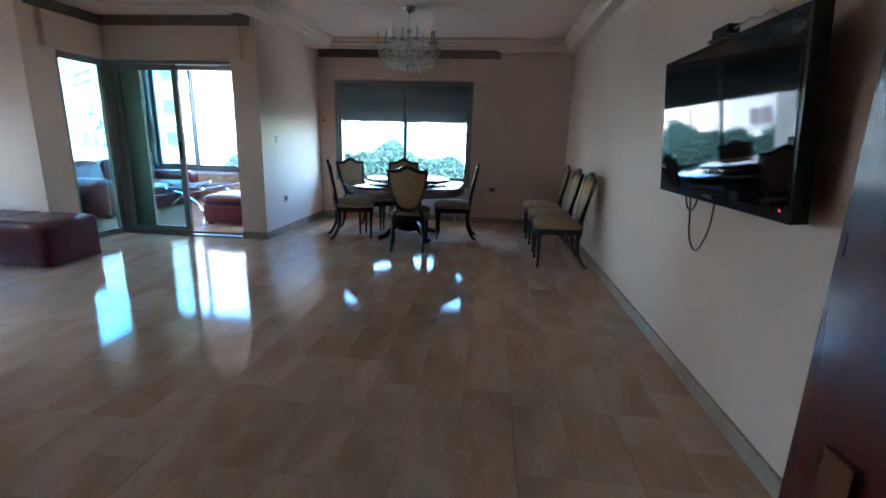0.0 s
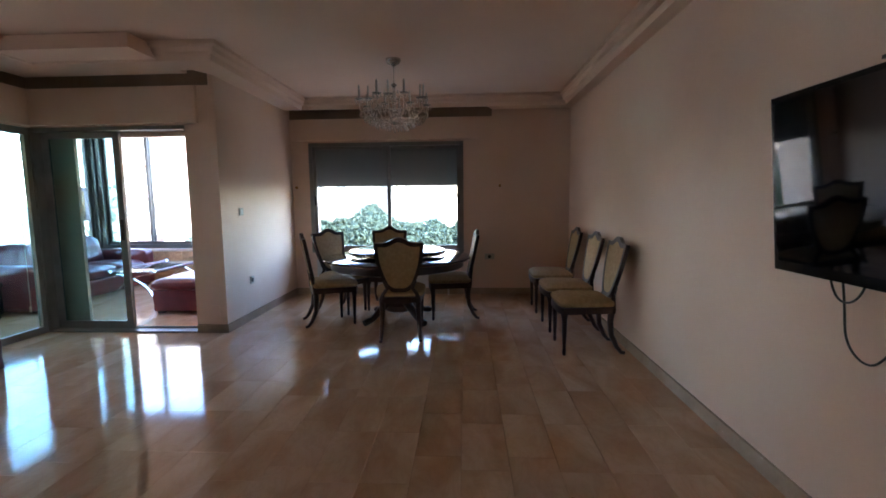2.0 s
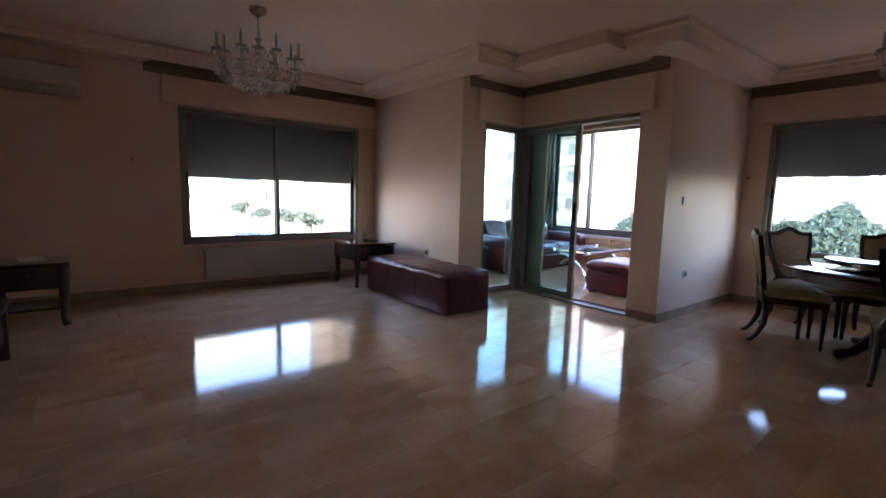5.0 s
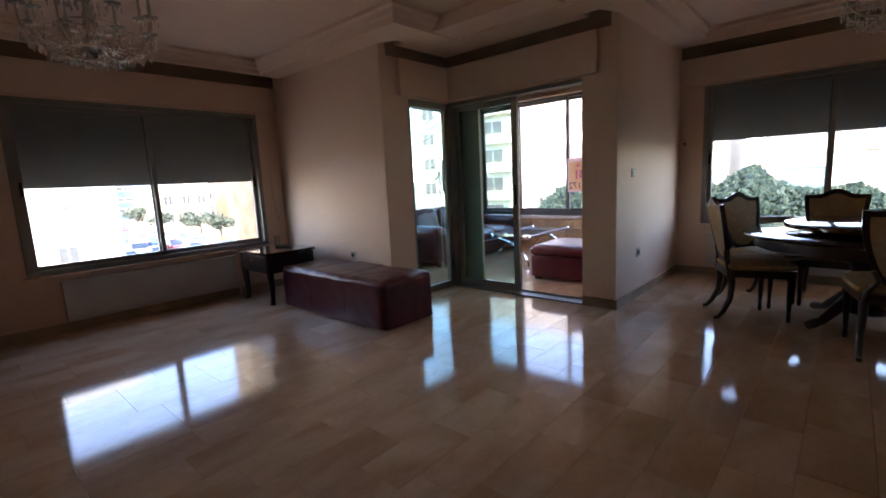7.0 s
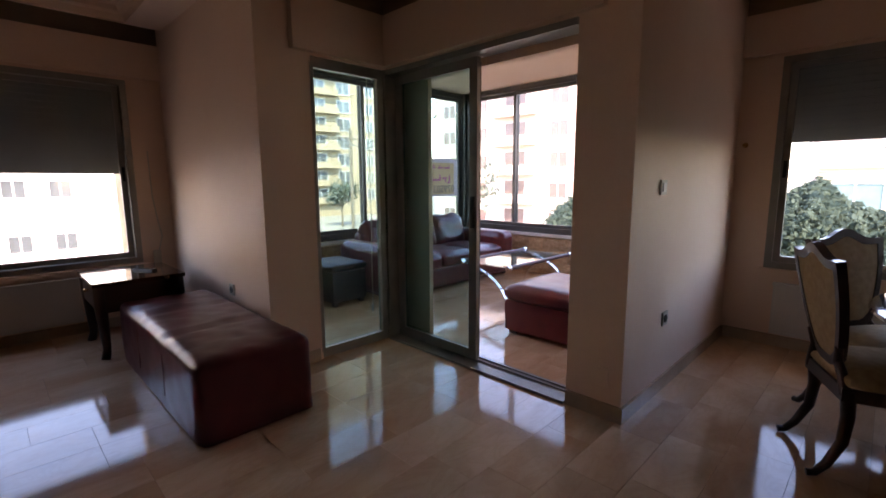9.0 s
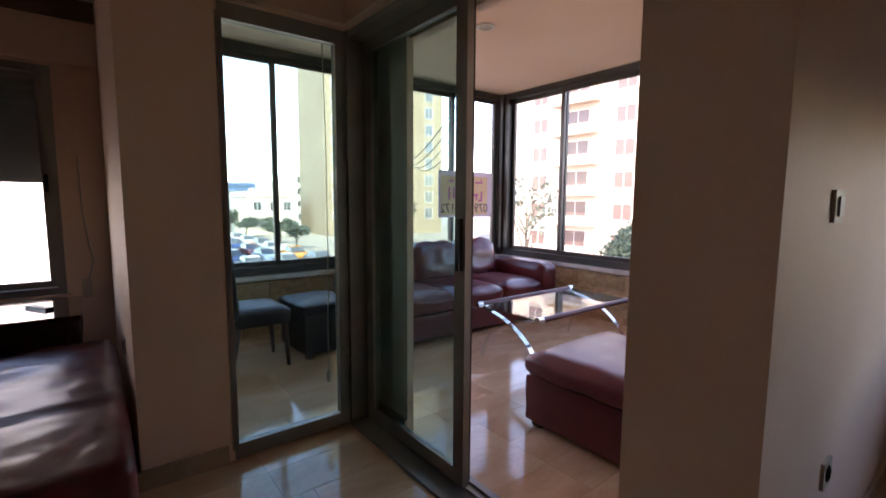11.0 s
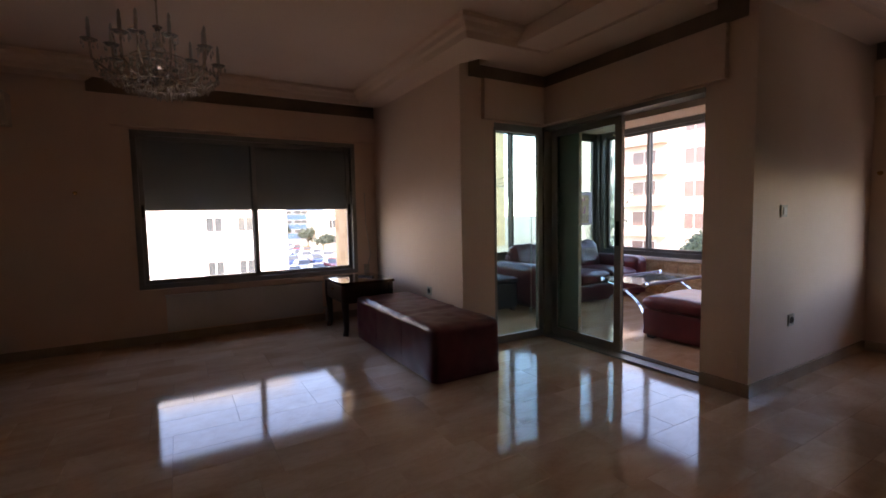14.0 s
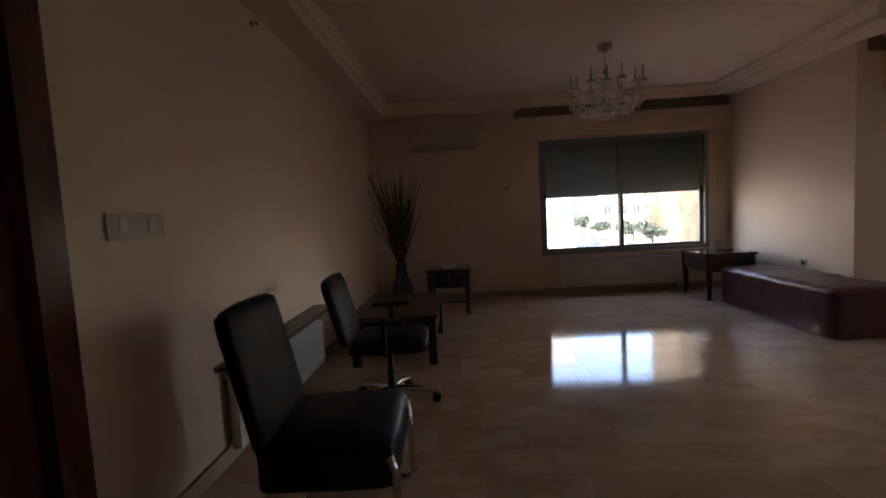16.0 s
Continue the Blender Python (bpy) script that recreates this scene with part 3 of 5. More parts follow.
def radiator(m, length, height, label, shelf=False):
    t = thing("radiator", m, label, "radiator")
    panel = part("panel", bevel(boxes((-length / 2, length / 2, 0.04, 0.082, 0.0, height)), 0.004, 2), WHITE, t)
    part("front_rim", ring(along("y", 0.0), -length / 2, length / 2, 0.0, height - 0.012, 0.018, -0.087, -0.081), WHITE, t)
    part("top_grille", bevel(boxes((-length / 2 - 0.006, length / 2 + 0.006, 0.03, 0.098, height - 0.012, height + 0.006)), 0.003, 1), WHITE, t)
    for s in (-1, 1):
        part("bracket", boxes((s * length * 0.36 - 0.02, s * length * 0.36 + 0.02, 0.0, 0.04, 0.05, height - 0.05)), WHITE, t)
    part("valve", tube(bmesh.new(), [(-length / 2 - 0.05, 0.05, -0.13), (-length / 2 - 0.05, 0.05, 0.02), (-length / 2 - 0.045, 0.05, 0.05), (-length / 2, 0.055, 0.055)], [0.012, 0.012, 0.018, 0.014], 10), WHITE, t, smooth=True)
    return t


radiator(pose(XW, 3.39, 0.12, 0, 0, -90), 1.66, 0.385, "white ribbed panel radiator under the wide window")
radiator(pose(-1.30, YN, 0.12, 0, 0, 180), 1.9, 0.40, "white panel radiator under the dining window")
radiator(pose(-3.05, YS, 0.08, 0, 0, 0), 1.5, 0.40, "white panel radiator below a wooden shelf")
sh = thing("wall_shelf", pose(-3.05, YS, 0.52), "brown wooden shelf above the radiator", "shelf")
part("board", bevel(boxes((-0.80, 0.80, 0.0, 0.17, 0, 0.03)), 0.006, 2), material("light_brown_wood", (0.13, 0.075, 0.035), (0.20, 0.12, 0.06), rough=0.4, stretch=(0.3, 2, 2)), sh)
for s in (-0.6, 0.6):
    part("bracket", boxes((s - 0.012, s + 0.012, 0, 0.14, -0.06, 0)), WHITE, sh)

# wall air conditioner
ac = thing("air_conditioner", pose(XW, 0.97, 2.19, 0, 0, -90), "aged white wall air conditioner with a dark outlet slot", "air conditioner")
ACSHELL = material("aged_white_plastic", (0.60, 0.49, 0.39), (0.66, 0.55, 0.45), rough=0.45, bump=0.02)
bm = boxes((-0.47, 0.47, 0.0, 0.20, 0.0, 0.29))
for v in bm.verts:
    if v.co.y > 0.1 and v.co.z < 0.1:
        v.co.y -= 0.06
part("body", bevel(bm, 0.035, 4), ACSHELL, ac, smooth=True)
part("front_panel", bevel(boxes((-0.455, 0.455, 0.196, 0.206, 0.085, 0.265)), 0.006, 2), ACSHELL, ac, smooth=True)
part("air_outlet", bevel(boxes((-0.42, 0.42, 0.125, 0.178, 0.015, 0.066)), 0.006, 2), SHUTTER, ac, "dark air outlet slot")
part("louvre", bevel(boxes((-0.415, 0.415, 0.165, 0.184, 0.036, 0.044)), 0.002, 1), ACSHELL, ac)
for k in range(6):
    part("grille_slat", boxes((-0.42, 0.42, 0.05 + 0.022 * k, 0.062 + 0.022 * k, 0.288, 0.296)), SHUTTER, ac)

# ---- entrance doors in the south wall ----
d2 = thing("door_2", Matrix(), "dark red-brown wooden double door, one leaf open", "door", kind="structure")
part("door_frame", bevel(boxes((DOOR[0] - 0.09, DOOR[0] + 0.03, YS - T - 0.01, YS + 0.02, -0.005, 2.24), (DOOR[1] - 0.03, DOOR[1] + 0.09, YS - T - 0.01, YS + 0.02, -0.005, 2.24), (DOOR[0] + 0.03, DOOR[1] - 0.03, YS - T - 0.01, YS + 0.02, 2.12, 2.24)), 0.008, 2), DOORWOOD, d2)


def door_leaf(m, width, mirror):
    bm = boxes((0, width, -0.022, 0.022, 0.012, 2.11))
    e = thing("door_leaf", m, "dark red-brown panelled wooden door leaf", "door", kind="structure")
    part("slab", bevel(bm, 0.004, 2), DOORWOOD, e)
    for z0, z1 in ((0.16, 0.86), (1.06, 1.98)):
        for s in (-1, 1):
            n0, n1 = (0.022, 0.034) if s > 0 else (-0.034, -0.022)
            part("moulding", bevel(boxes((0.13, 0.17, n0, n1, z0, z1), (width - 0.17, width - 0.13, n0, n1, z0, z1), (0.17, width - 0.17, n0, n1, z0, z0 + 0.04), (0.17, width - 0.17, n0, n1, z1 - 0.04, z1)), 0.006, 2), DOORWOOD, e)
    for s in (-1, 1):
        part("handle_plate", bevel(boxes((width - 0.088, width - 0.052, min(s * 0.022, s * 0.030), max(s * 0.022, s * 0.030), 0.86, 1.06)), 0.004, 2), BRONZE, e)
        part("handle", tube(bmesh.new(), [(width - 0.07, s * 0.03, 0.98), (width - 0.07, s * 0.055, 0.98), (width - 0.09, s * 0.060, 0.98), (width - 0.14, s * 0.060, 0.978), (width - 0.17, s * 0.055, 0.972)], [0.012, 0.011, 0.011, 0.009, 0.008], 12), BRONZE, e, "curved bronze lever handle", smooth=True)
    return e


door_leaf(pose(0.640, YS + 0.065, 0, 0, 0, 90.5), 1.02, False)
door_leaf(pose(DOOR[0] + 0.032, YS - 0.06, 0, 0, 0, 0), 1.02, True)

# ---- television on the east wall ----
tv = thing("television", pose(XE, 2.825, 1.085, 0, 0, 90), "large black flat television on a wall bracket", "television")
TVBLACK = material("matt_black_bezel", (0.003, 0.003, 0.003), (0.004, 0.004, 0.004), rough=0.22, spec=0.25, fine=200, bump=0.02)
part("bezel", bevel(boxes((-0.65, 0.65, 0.045, 0.105, 0.0, 0.77)), 0.012, 3), TVBLACK, tv, smooth=True)
part("screen", bevel(boxes((-0.628, 0.628, 0.1045, 0.1075, 0.045, 0.748)), 0.001, 1), SCREEN, tv, "glossy dark screen")
part("back_cover", bevel(boxes((-0.45, 0.45, 0.018, 0.046, 0.10, 0.66)), 0.012, 2), BLACK, tv)
part("wall_bracket", boxes((-0.25, 0.25, 0.0, 0.02, 0.2, 0.55)), BLACK, tv)
part("maker_badge", bevel(boxes((-0.05, 0.05, 0.106, 0.1075, 0.022, 0.038)), 0.001, 1), SILVER, tv)
part("standby_light", lathe(bmesh.new(), [(0.001, 0), (0.005, 0), (0.004, 0.003), (0.001, 0.003)], 12), led, tv, "glowing red standby light").matrix_basis = pose(-0.585, 0.105, 0.045, -90, 0, 0)
for pts in ([(0.42, 0.06, 0.01), (0.41, 0.05, -0.09), (0.33, 0.05, -0.12), (0.26, 0.06, -0.05), (0.25, 0.06, 0.01)],
            [(0.36, 0.06, 0.01), (0.35, 0.045, -0.12), (0.36, 0.04, -0.22), (0.31, 0.035, -0.30), (0.22, 0.035, -0.32), (0.15, 0.04, -0.22), (0.08, 0.05, -0.14), (0.06, 0.06, 0.01)]):
    cu = bpy.data.curves.new("cable", "CURVE")
    cu.dimensions, cu.bevel_depth, cu.bevel_resolution = "3D", 0.0045, 2
    sp = cu.splines.new("NURBS")
    sp.points.add(len(pts) - 1)
    for q, p in zip(sp.points, pts):
        q.co = (*p, 1)
    sp.use_endpoint_u, sp.order_u = True, 4
    cu.materials.append(BLACK)
    co = new("cable", cu)
    co.parent = tv
for ob in tv.children:
    if ob.type == "MESH" and not ob.name.startswith("wall_bracket"):
        ob.matrix_basis = pose(0, 0.02, 0, -5, 0, 0) @ Matrix.Diagonal((0.985, 1, 0.955, 1)) @ ob.matrix_basis
wc = thing("web_camera", pose(XE - 0.150, 2.85, 1.822, 0, 0, 90), "small black camera resting on the television", "camera")
part("body", bevel(boxes((-0.075, 0.075, -0.02, 0.03, 0.012, 0.052)), 0.008, 2), BLACK, wc)
part("stand", bevel(boxes((-0.05, 0.10, -0.03, 0.035, 0.0, 0.012)), 0.003, 1), BLACK, wc)
part("cable", tube(bmesh.new(), [(-0.07, 0.0, 0.03), (-0.16, -0.02, 0.055), (-0.22, -0.03, 0.04), (-0.30, -0.03, 0.055), (-0.36, -0.04, 0.002)], 0.004, 8), CREAM, wc, smooth=True)

# thin shutter cord hanging inside the glazed corner
sc = thing("blind_pull", pose(GX - 0.10, 5.93, 0.0), "thin pale blind pull hanging beside the pane", "blind pull")
part("cord", tube(bmesh.new(), [(0, 0, 2.18), (0.004, 0.01, 1.6), (0.0, 0.012, 1.0), (0.006, 0.0, 0.55), (0.004, 0.004, 0.30)], 0.003, 6), CREAM, sc)
part("toggle", lathe(bmesh.new(), [(0.002, 0.24), (0.010, 0.25), (0.012, 0.29), (0.004, 0.31)], 10), CREAM, sc)

belt = thing("shutter_winder", pose(XW + 0.012, 4.84, 0.0), "thin grey shutter belt hanging beside the window", "shutter winder")
part("strap", tube(bmesh.new(), [(0, 0, 1.62), (0.006, 0.004, 1.2), (0.02, 0.03, 0.95), (0.03, 0.05, 0.82), (0.02, 0.02, 0.70), (0.004, 0.0, 0.64)], 0.005, 6), SHUTTER, belt, smooth=True)
part("winder", bevel(boxes((-0.012, 0.02, -0.03, 0.03, 0.54, 0.68)), 0.006, 2), CREAM, belt)

# ---- dining chairs: shield back, tapered front legs, sabre back legs ----
def shield(scale, n=14):
    """Outline of the chair back, counter-clockwise, in x and z."""
    right = []
    for k in range(n + 1):
        a = k / n
        wd = 0.105 + 0.135 * math.sin(min(1, a * 1.02) * math.pi / 2) ** 0.8 if a > 0 else 0.07
        right.append((wd if a else 0.085, 0.50 * a))
    top = [(0.24 * (1 - 2 * k / 16), 0.50 + 0.055 * math.cos((1 - 2 * k / 16) * math.pi / 2) ** 2 - 0.022 * math.sin(abs(1 - 2 * k / 16) * math.pi) ** 2) for k in range(1, 16)]
    pts = right + top + [(-x, z) for x, z in right[::-1]] + [(0.05, -0.012), (-0.05, -0.012)][::-1]
    return [(x * scale, 0.26 + (z - 0.26) * scale) for x, z in pts]


def extrude_outline(bm, pts, y0, y1, dome=0.0):
    f = [bm.verts.new((x, y1, z)) for x, z in pts]
    b = [bm.verts.new((x, y0, z)) for x, z in pts]
    n = len(pts)
    for k in range(n):
        bm.faces.new((f[k], f[(k + 1) % n], b[(k + 1) % n], b[k]))
    for loop, y, s in ((f, y1, 1), (b, y0, -1)):
        prev = loop
        for q in (0.8, 0.5, 0.2):
            cur = [bm.verts.new((x * q, y + s * dome * (1 - q * q), 0.27 + (z - 0.27) * q)) for x, z in pts]
            for k in range(n):
                bm.faces.new((prev[k], prev[(k + 1) % n], cur[(k + 1) % n], cur[k]))
            prev = cur
        bm.faces.new(prev)


def dining_chair(m, label, group):
    c = thing("dining_chair", m, label, "chair", group)
    lean = Matrix.Translation((0, -0.215, 0.50)) @ pose(0, 0, 0, 11, 0, 0)
    bm = bmesh.new()
    outer, inner = shield(1.0), shield(0.84)
    n = len(outer)
    loops = [[bm.verts.new((x, y, z)) for x, z in o] for o, y in ((outer, -0.018), (outer, 0.018), (inner, 0.018), (inner, -0.018))]
    for a, b in zip(loops, loops[1:] + loops[:1]):
        for k in range(n):
            bm.faces.new((a[k], a[(k + 1) % n], b[(k + 1) % n], b[k]))
    part("back_frame", bevel(bm, 0.006, 2, 50), WOOD, c, "dark wooden shield frame", smooth=True).matrix_basis = lean
    bm = bmesh.new()
    extrude_outline(bm, shield(0.845), -0.014, 0.014, 0.014)
    part("backrest", bm, FABRIC, c, "beige upholstered back panel", smooth=True).matrix_basis = lean
    for s in (-1, 1):
        bm = bmesh.new()
        tube(bm, [(s * 0.185, -0.215, 0.40), (s * 0.165, -0.222, 0.47), (s * 0.125, -0.232, 0.53), (s * 0.155, -0.245, 0.60)], [0.026, 0.022, 0.019, 0.016], 10)
        part("back_post", bm, WOOD, c, smooth=True)
    bm = bmesh.new()
    trap = [(-0.20, -0.235), (0.20, -0.235), (0.255, 0.235), (0.18, 0.262), (0, 0.27), (-0.18, 0.262), (-0.255, 0.235)]
    lo, hi = [bm.verts.new((x, y, 0.375)) for x, y in trap], [bm.verts.new((x, y, 0.435)) for x, y in trap]
    for k in range(7):
        bm.faces.new((lo[k], lo[(k + 1) % 7], hi[(k + 1) % 7], hi[k]))
    bm.faces.new(lo[::-1])
    bm.faces.new(hi)
    part("seat_frame", bevel(bm, 0.008, 2), WOOD, c, smooth=True)
    bm = cushion(-0.235, 0.235, -0.225, 0.255, 0.432, 0.495, 0.028, 0.030, 8, 3.0, 0.003)
    for v in bm.verts:
        v.co.x *= 0.86 + 0.14 * (v.co.y + 0.23) / 0.46 + 0.08
    part("seat", bm, FABRIC, c, "beige upholstered seat cushion", smooth=True)
    for s in (-1, 1):
        bm = bmesh.new()
        tube(bm, [(s * 0.215, 0.215, 0.43), (s * 0.218, 0.218, 0.36), (s * 0.216, 0.216, 0.33), (s * 0.215, 0.215, 0.20), (s * 0.214, 0.214, 0.06), (s * 0.214, 0.214, 0.03), (s * 0.214, 0.214, 0.0)], [0.030, 0.032, 0.024, 0.021, 0.014, 0.018, 0.013], 12)
        part("front_leg", bm, WOOD, c, smooth=True)
        bm = bmesh.new()
        tube(bm, [(s * 0.18, -0.205, 0.42), (s * 0.18, -0.195, 0.30), (s * 0.185, -0.205, 0.18), (s * 0.192, -0.255, 0.07), (s * 0.195, -0.295, 0.022), (s * 0.195, -0.325, 0.018)], [0.030, 0.027, 0.024, 0.020, 0.017, 0.017], 10)
        part("back_leg", bm, WOOD, c, smooth=True)
    return c


TC = (-0.835, 6.62)
CH1 = "chairs round the dining table"
LAB = "dark wooden chair with beige shield back"
first = dining_chair(pose(-0.72, 6.03, 0, 0, 0, 6), LAB + " at the round table", CH1)
for x, y, r in ((-1.59, 6.50, -66), (-1.58, 6.98, -127), (-1.10, 7.24, 176), (-0.22, 6.78, 93)):
    copy_thing(first, pose(x, y, 0, 0, 0, r))
for x, y, r in ((1.05, 5.60, 90), (1.05, 6.31, 91), (1.04, 7.12, 89)):
    tagged(copy_thing(first, pose(x, y, 0, 0, 0, r)), LAB + " against the wall", group="chairs along the wall")

# ---- round dining table with turntable ----
tb = thing("round_table", pose(TC[0], TC[1], 0), "round dark polished wooden pedestal dining table", "table")
GLOSSWOOD = material("polished_dark_wood", (0.035, 0.014, 0.008), (0.075, 0.032, 0.017), rough=0.09, scale=5, fine=70, bump=0.01, stretch=(0.4, 2, 1), coat=0.9)
part("tabletop", lathe(bmesh.new(), [(0.02, 0.715), (0.80, 0.715), (0.835, 0.722), (0.85, 0.735), (0.845, 0.748), (0.83, 0.753), (0.02, 0.753)], 64), GLOSSWOOD, tb, smooth=True)
part("apron", lathe(bmesh.new(), [(0.73, 0.635), (0.75, 0.63), (0.765, 0.64), (0.765, 0.715), (0.73, 0.715)], 48), WOOD, tb, smooth=True)
part("pedestal", lathe(bmesh.new(), [(0.12, 0.10), (0.16, 0.12), (0.17, 0.18), (0.12, 0.24), (0.085, 0.32), (0.11, 0.44), (0.15, 0.52), (0.16, 0.58), (0.30, 0.66), (0.32, 0.715)], 32), WOOD, tb, smooth=True)
for k in range(4):
    a = radians(45 + 90 * k)
    c, s = math.cos(a), math.sin(a)
    bm = tube(bmesh.new(), [(r * c, r * s, z) for r, z in ((0.08, 0.22), (0.18, 0.21), (0.28, 0.13), (0.37, 0.06), (0.44, 0.045), (0.48, 0.035))], [0.05, 0.048, 0.04, 0.033, 0.038, 0.034], 12)
    part("foot", bm, WOOD, tb, smooth=True)
lz = thing("lazy_susan", pose(TC[0], TC[1], 0.753), "round dark polished turntable on the dining table", "turntable")
part("disc", lathe(bmesh.new(), [(0.02, 0.03), (0.53, 0.03), (0.555, 0.036), (0.56, 0.055), (0.555, 0.072), (0.545, 0.076), (0.02, 0.076)], 56), GLOSSWOOD, lz, smooth=True)
part("bearing", lathe(bmesh.new(), [(0.02, 0), (0.15, 0), (0.15, 0.03), (0.02, 0.03)], 32), WOOD, lz)


# ---- crystal chandeliers ----
def gem(bm, p, r, h, sides=6):
    """A faceted drop hanging from p."""
    p = Vector(p)
    top, bot = bm.verts.new(p), bm.verts.new(p - Vector((0, 0, h)))
    mid = [bm.verts.new(p + Vector((r * math.cos(2 * math.pi * k / sides), r * math.sin(2 * math.pi * k / sides), -h * 0.55))) for k in range(sides)]
    for k in range(sides):
        bm.faces.new((top, mid[k], mid[(k + 1) % sides]))
        bm.faces.new((bot, mid[(k + 1) % sides], mid[k]))


AGED = material("aged_candle_sleeve", (0.42, 0.36, 0.30), (0.52, 0.46, 0.39), rough=0.5, bump=0.03)


def chandelier(m):
    c = thing("chandelier", m, "crystal chandelier with candle arms hanging from the ceiling", "chandelier", "crystal chandeliers")
    rg = random.Random(11)
    part("canopy", lathe(bmesh.new(), [(0.012, -0.075), (0.03, -0.06), (0.06, -0.045), (0.075, -0.02), (0.075, 0.0), (0.01, 0.0)], 28), SILVER, c, "dull silver ceiling cup", smooth=True)
    part("rod", lathe(bmesh.new(), [(0.004, -0.24), (0.006, -0.23), (0.006, -0.09), (0.010, -0.08), (0.010, -0.07), (0.005, -0.06)], 12), SILVER, c, smooth=True)
    part("stem", lathe(bmesh.new(), [(0.005, -0.66), (0.03, -0.64), (0.05, -0.60), (0.06, -0.56), (0.03, -0.52), (0.014, -0.47), (0.022, -0.43), (0.04, -0.40), (0.022, -0.36), (0.010, -0.32), (0.014, -0.28), (0.03, -0.255), (0.012, -0.24), (0.004, -0.235)], 20), crystal, c, "turned crystal centre stem", smooth=True)
    drops = bmesh.new()
    for k in range(12):
        a = 2 * math.pi * k / 12
        ca, sa = math.cos(a), math.sin(a)
        R, zt = (0.37, -0.40) if k % 2 else (0.27, -0.36)
        arm = part("arm", tube(bmesh.new(), [(0.05 * ca, 0.05 * sa, -0.57), (0.15 * ca, 0.15 * sa, -0.61), (R * 0.75 * ca, R * 0.75 * sa, -0.60), (R * 0.98 * ca, R * 0.98 * sa, -0.53), (R * ca, R * sa, zt - 0.04)], [0.010, 0.009, 0.008, 0.007, 0.006], 8), SILVER, c, smooth=True)
        part("drip_dish", lathe(bmesh.new(), [(0.006, -0.012), (0.03, -0.006), (0.046, 0.006), (0.042, 0.008), (0.02, 0.0), (0.006, 0.0)], 16, (R * ca, R * sa, zt - 0.03)), crystal, arm, smooth=True)
        part("candle", lathe(bmesh.new(), [(0.011, -0.03), (0.011, 0.055), (0.007, 0.062), (0.010, 0.078), (0.008, 0.094), (0.001, 0.112)], 12, (R * ca, R * sa, zt)), AGED, arm, "dull candle sleeve with bulb", smooth=True)
        for j in range(5):
            b = 2 * math.pi * j / 5
            gem(drops, (R * ca + 0.042 * math.cos(b), R * sa + 0.042 * math.sin(b), zt - 0.03), 0.007, rg.uniform(0.04, 0.06))
        for j in range(3):
            q = 0.35 + 0.22 * j
            gem(drops, (R * q * ca, R * q * sa, -0.595 + 0.0 * j), 0.008, rg.uniform(0.05, 0.075))
    for R, z, nn in ((0.345, -0.535, 44), (0.31, -0.58, 40), (0.26, -0.61, 36), (0.20, -0.64, 28), (0.13, -0.66, 18), (0.06, -0.675, 8), (0.16, -0.47, 18), (0.22, -0.54, 24), (0.10, -0.33, 12)):
        for k in range(nn):
            a = 2 * math.pi * (k + 0.3 * rg.random()) / nn
            gem(drops, (R * math.cos(a), R * math.sin(a), z + rg.uniform(-0.012, 0.012)), 0.0095, rg.uniform(0.035, 0.06))
    tagged(part("crystal_fringe", drops, crystal, c, "faceted clear crystal drops"), kind="stuff")
    for R, z in ((0.335, -0.555), (0.20, -0.63), (0.165, -0.465)):
        bm = tube(bmesh.new(), [(R * math.cos(2 * math.pi * k / 32), R * math.sin(2 * math.pi * k / 32), z) for k in range(33)], 0.004, 6, cap=False)
        part("crystal_ring", bm, SILVER, c, smooth=True)
    return c


ch = chandelier(pose(-0.77, 6.17, H))
copy_thing(ch, pose(-4.625, 2.657, H, 0, 0, 14))

# ---- burgundy leather bench ----
bn = thing("leather_bench", pose(-4.84, 4.645, 0), "long burgundy leather bench standing against the wall", "bench")
bm = cushion(-0.87, 0.87, -0.315, 0.315, -0.05, 0.445, 0.050, 0.010, 34, 1.0, 0.005)
for v in bm.verts:
    v.co.z = max(0.012, v.co.z)
    for sx in (-0.29, 0.29):
        v.co.z -= 0.012 * math.exp(-((v.co.x - sx) / 0.03) ** 2) * max(0, (v.co.z - 0.2) / 0.25)
    if v.co.z > 0.40:
        v.co.z += 0.010 * noise.noise((v.co.x * 17 + 6 * v.co.y, v.co.y * 4, 2.0))
part("body", bm, LEATHER, bn, smooth=True)
for sx in (-0.29, 0.29):
    part("seam", tube(bmesh.new(), [(sx, -0.320, 0.10), (sx, -0.318, 0.36), (sx, -0.285, 0.428), (sx, 0.0, 0.437), (sx, 0.285, 0.428), (sx, 0.318, 0.36)], 0.0035, 6), LEATHER, bn, "stitched leather seam")
for x in (-0.78, 0.78):
    for y in (-0.24, 0.24):
        part("foot", bevel(boxes((x - 0.03, x + 0.03, y - 0.03, y + 0.03, 0, 0.03)), 0.004, 1), BLACK, bn)


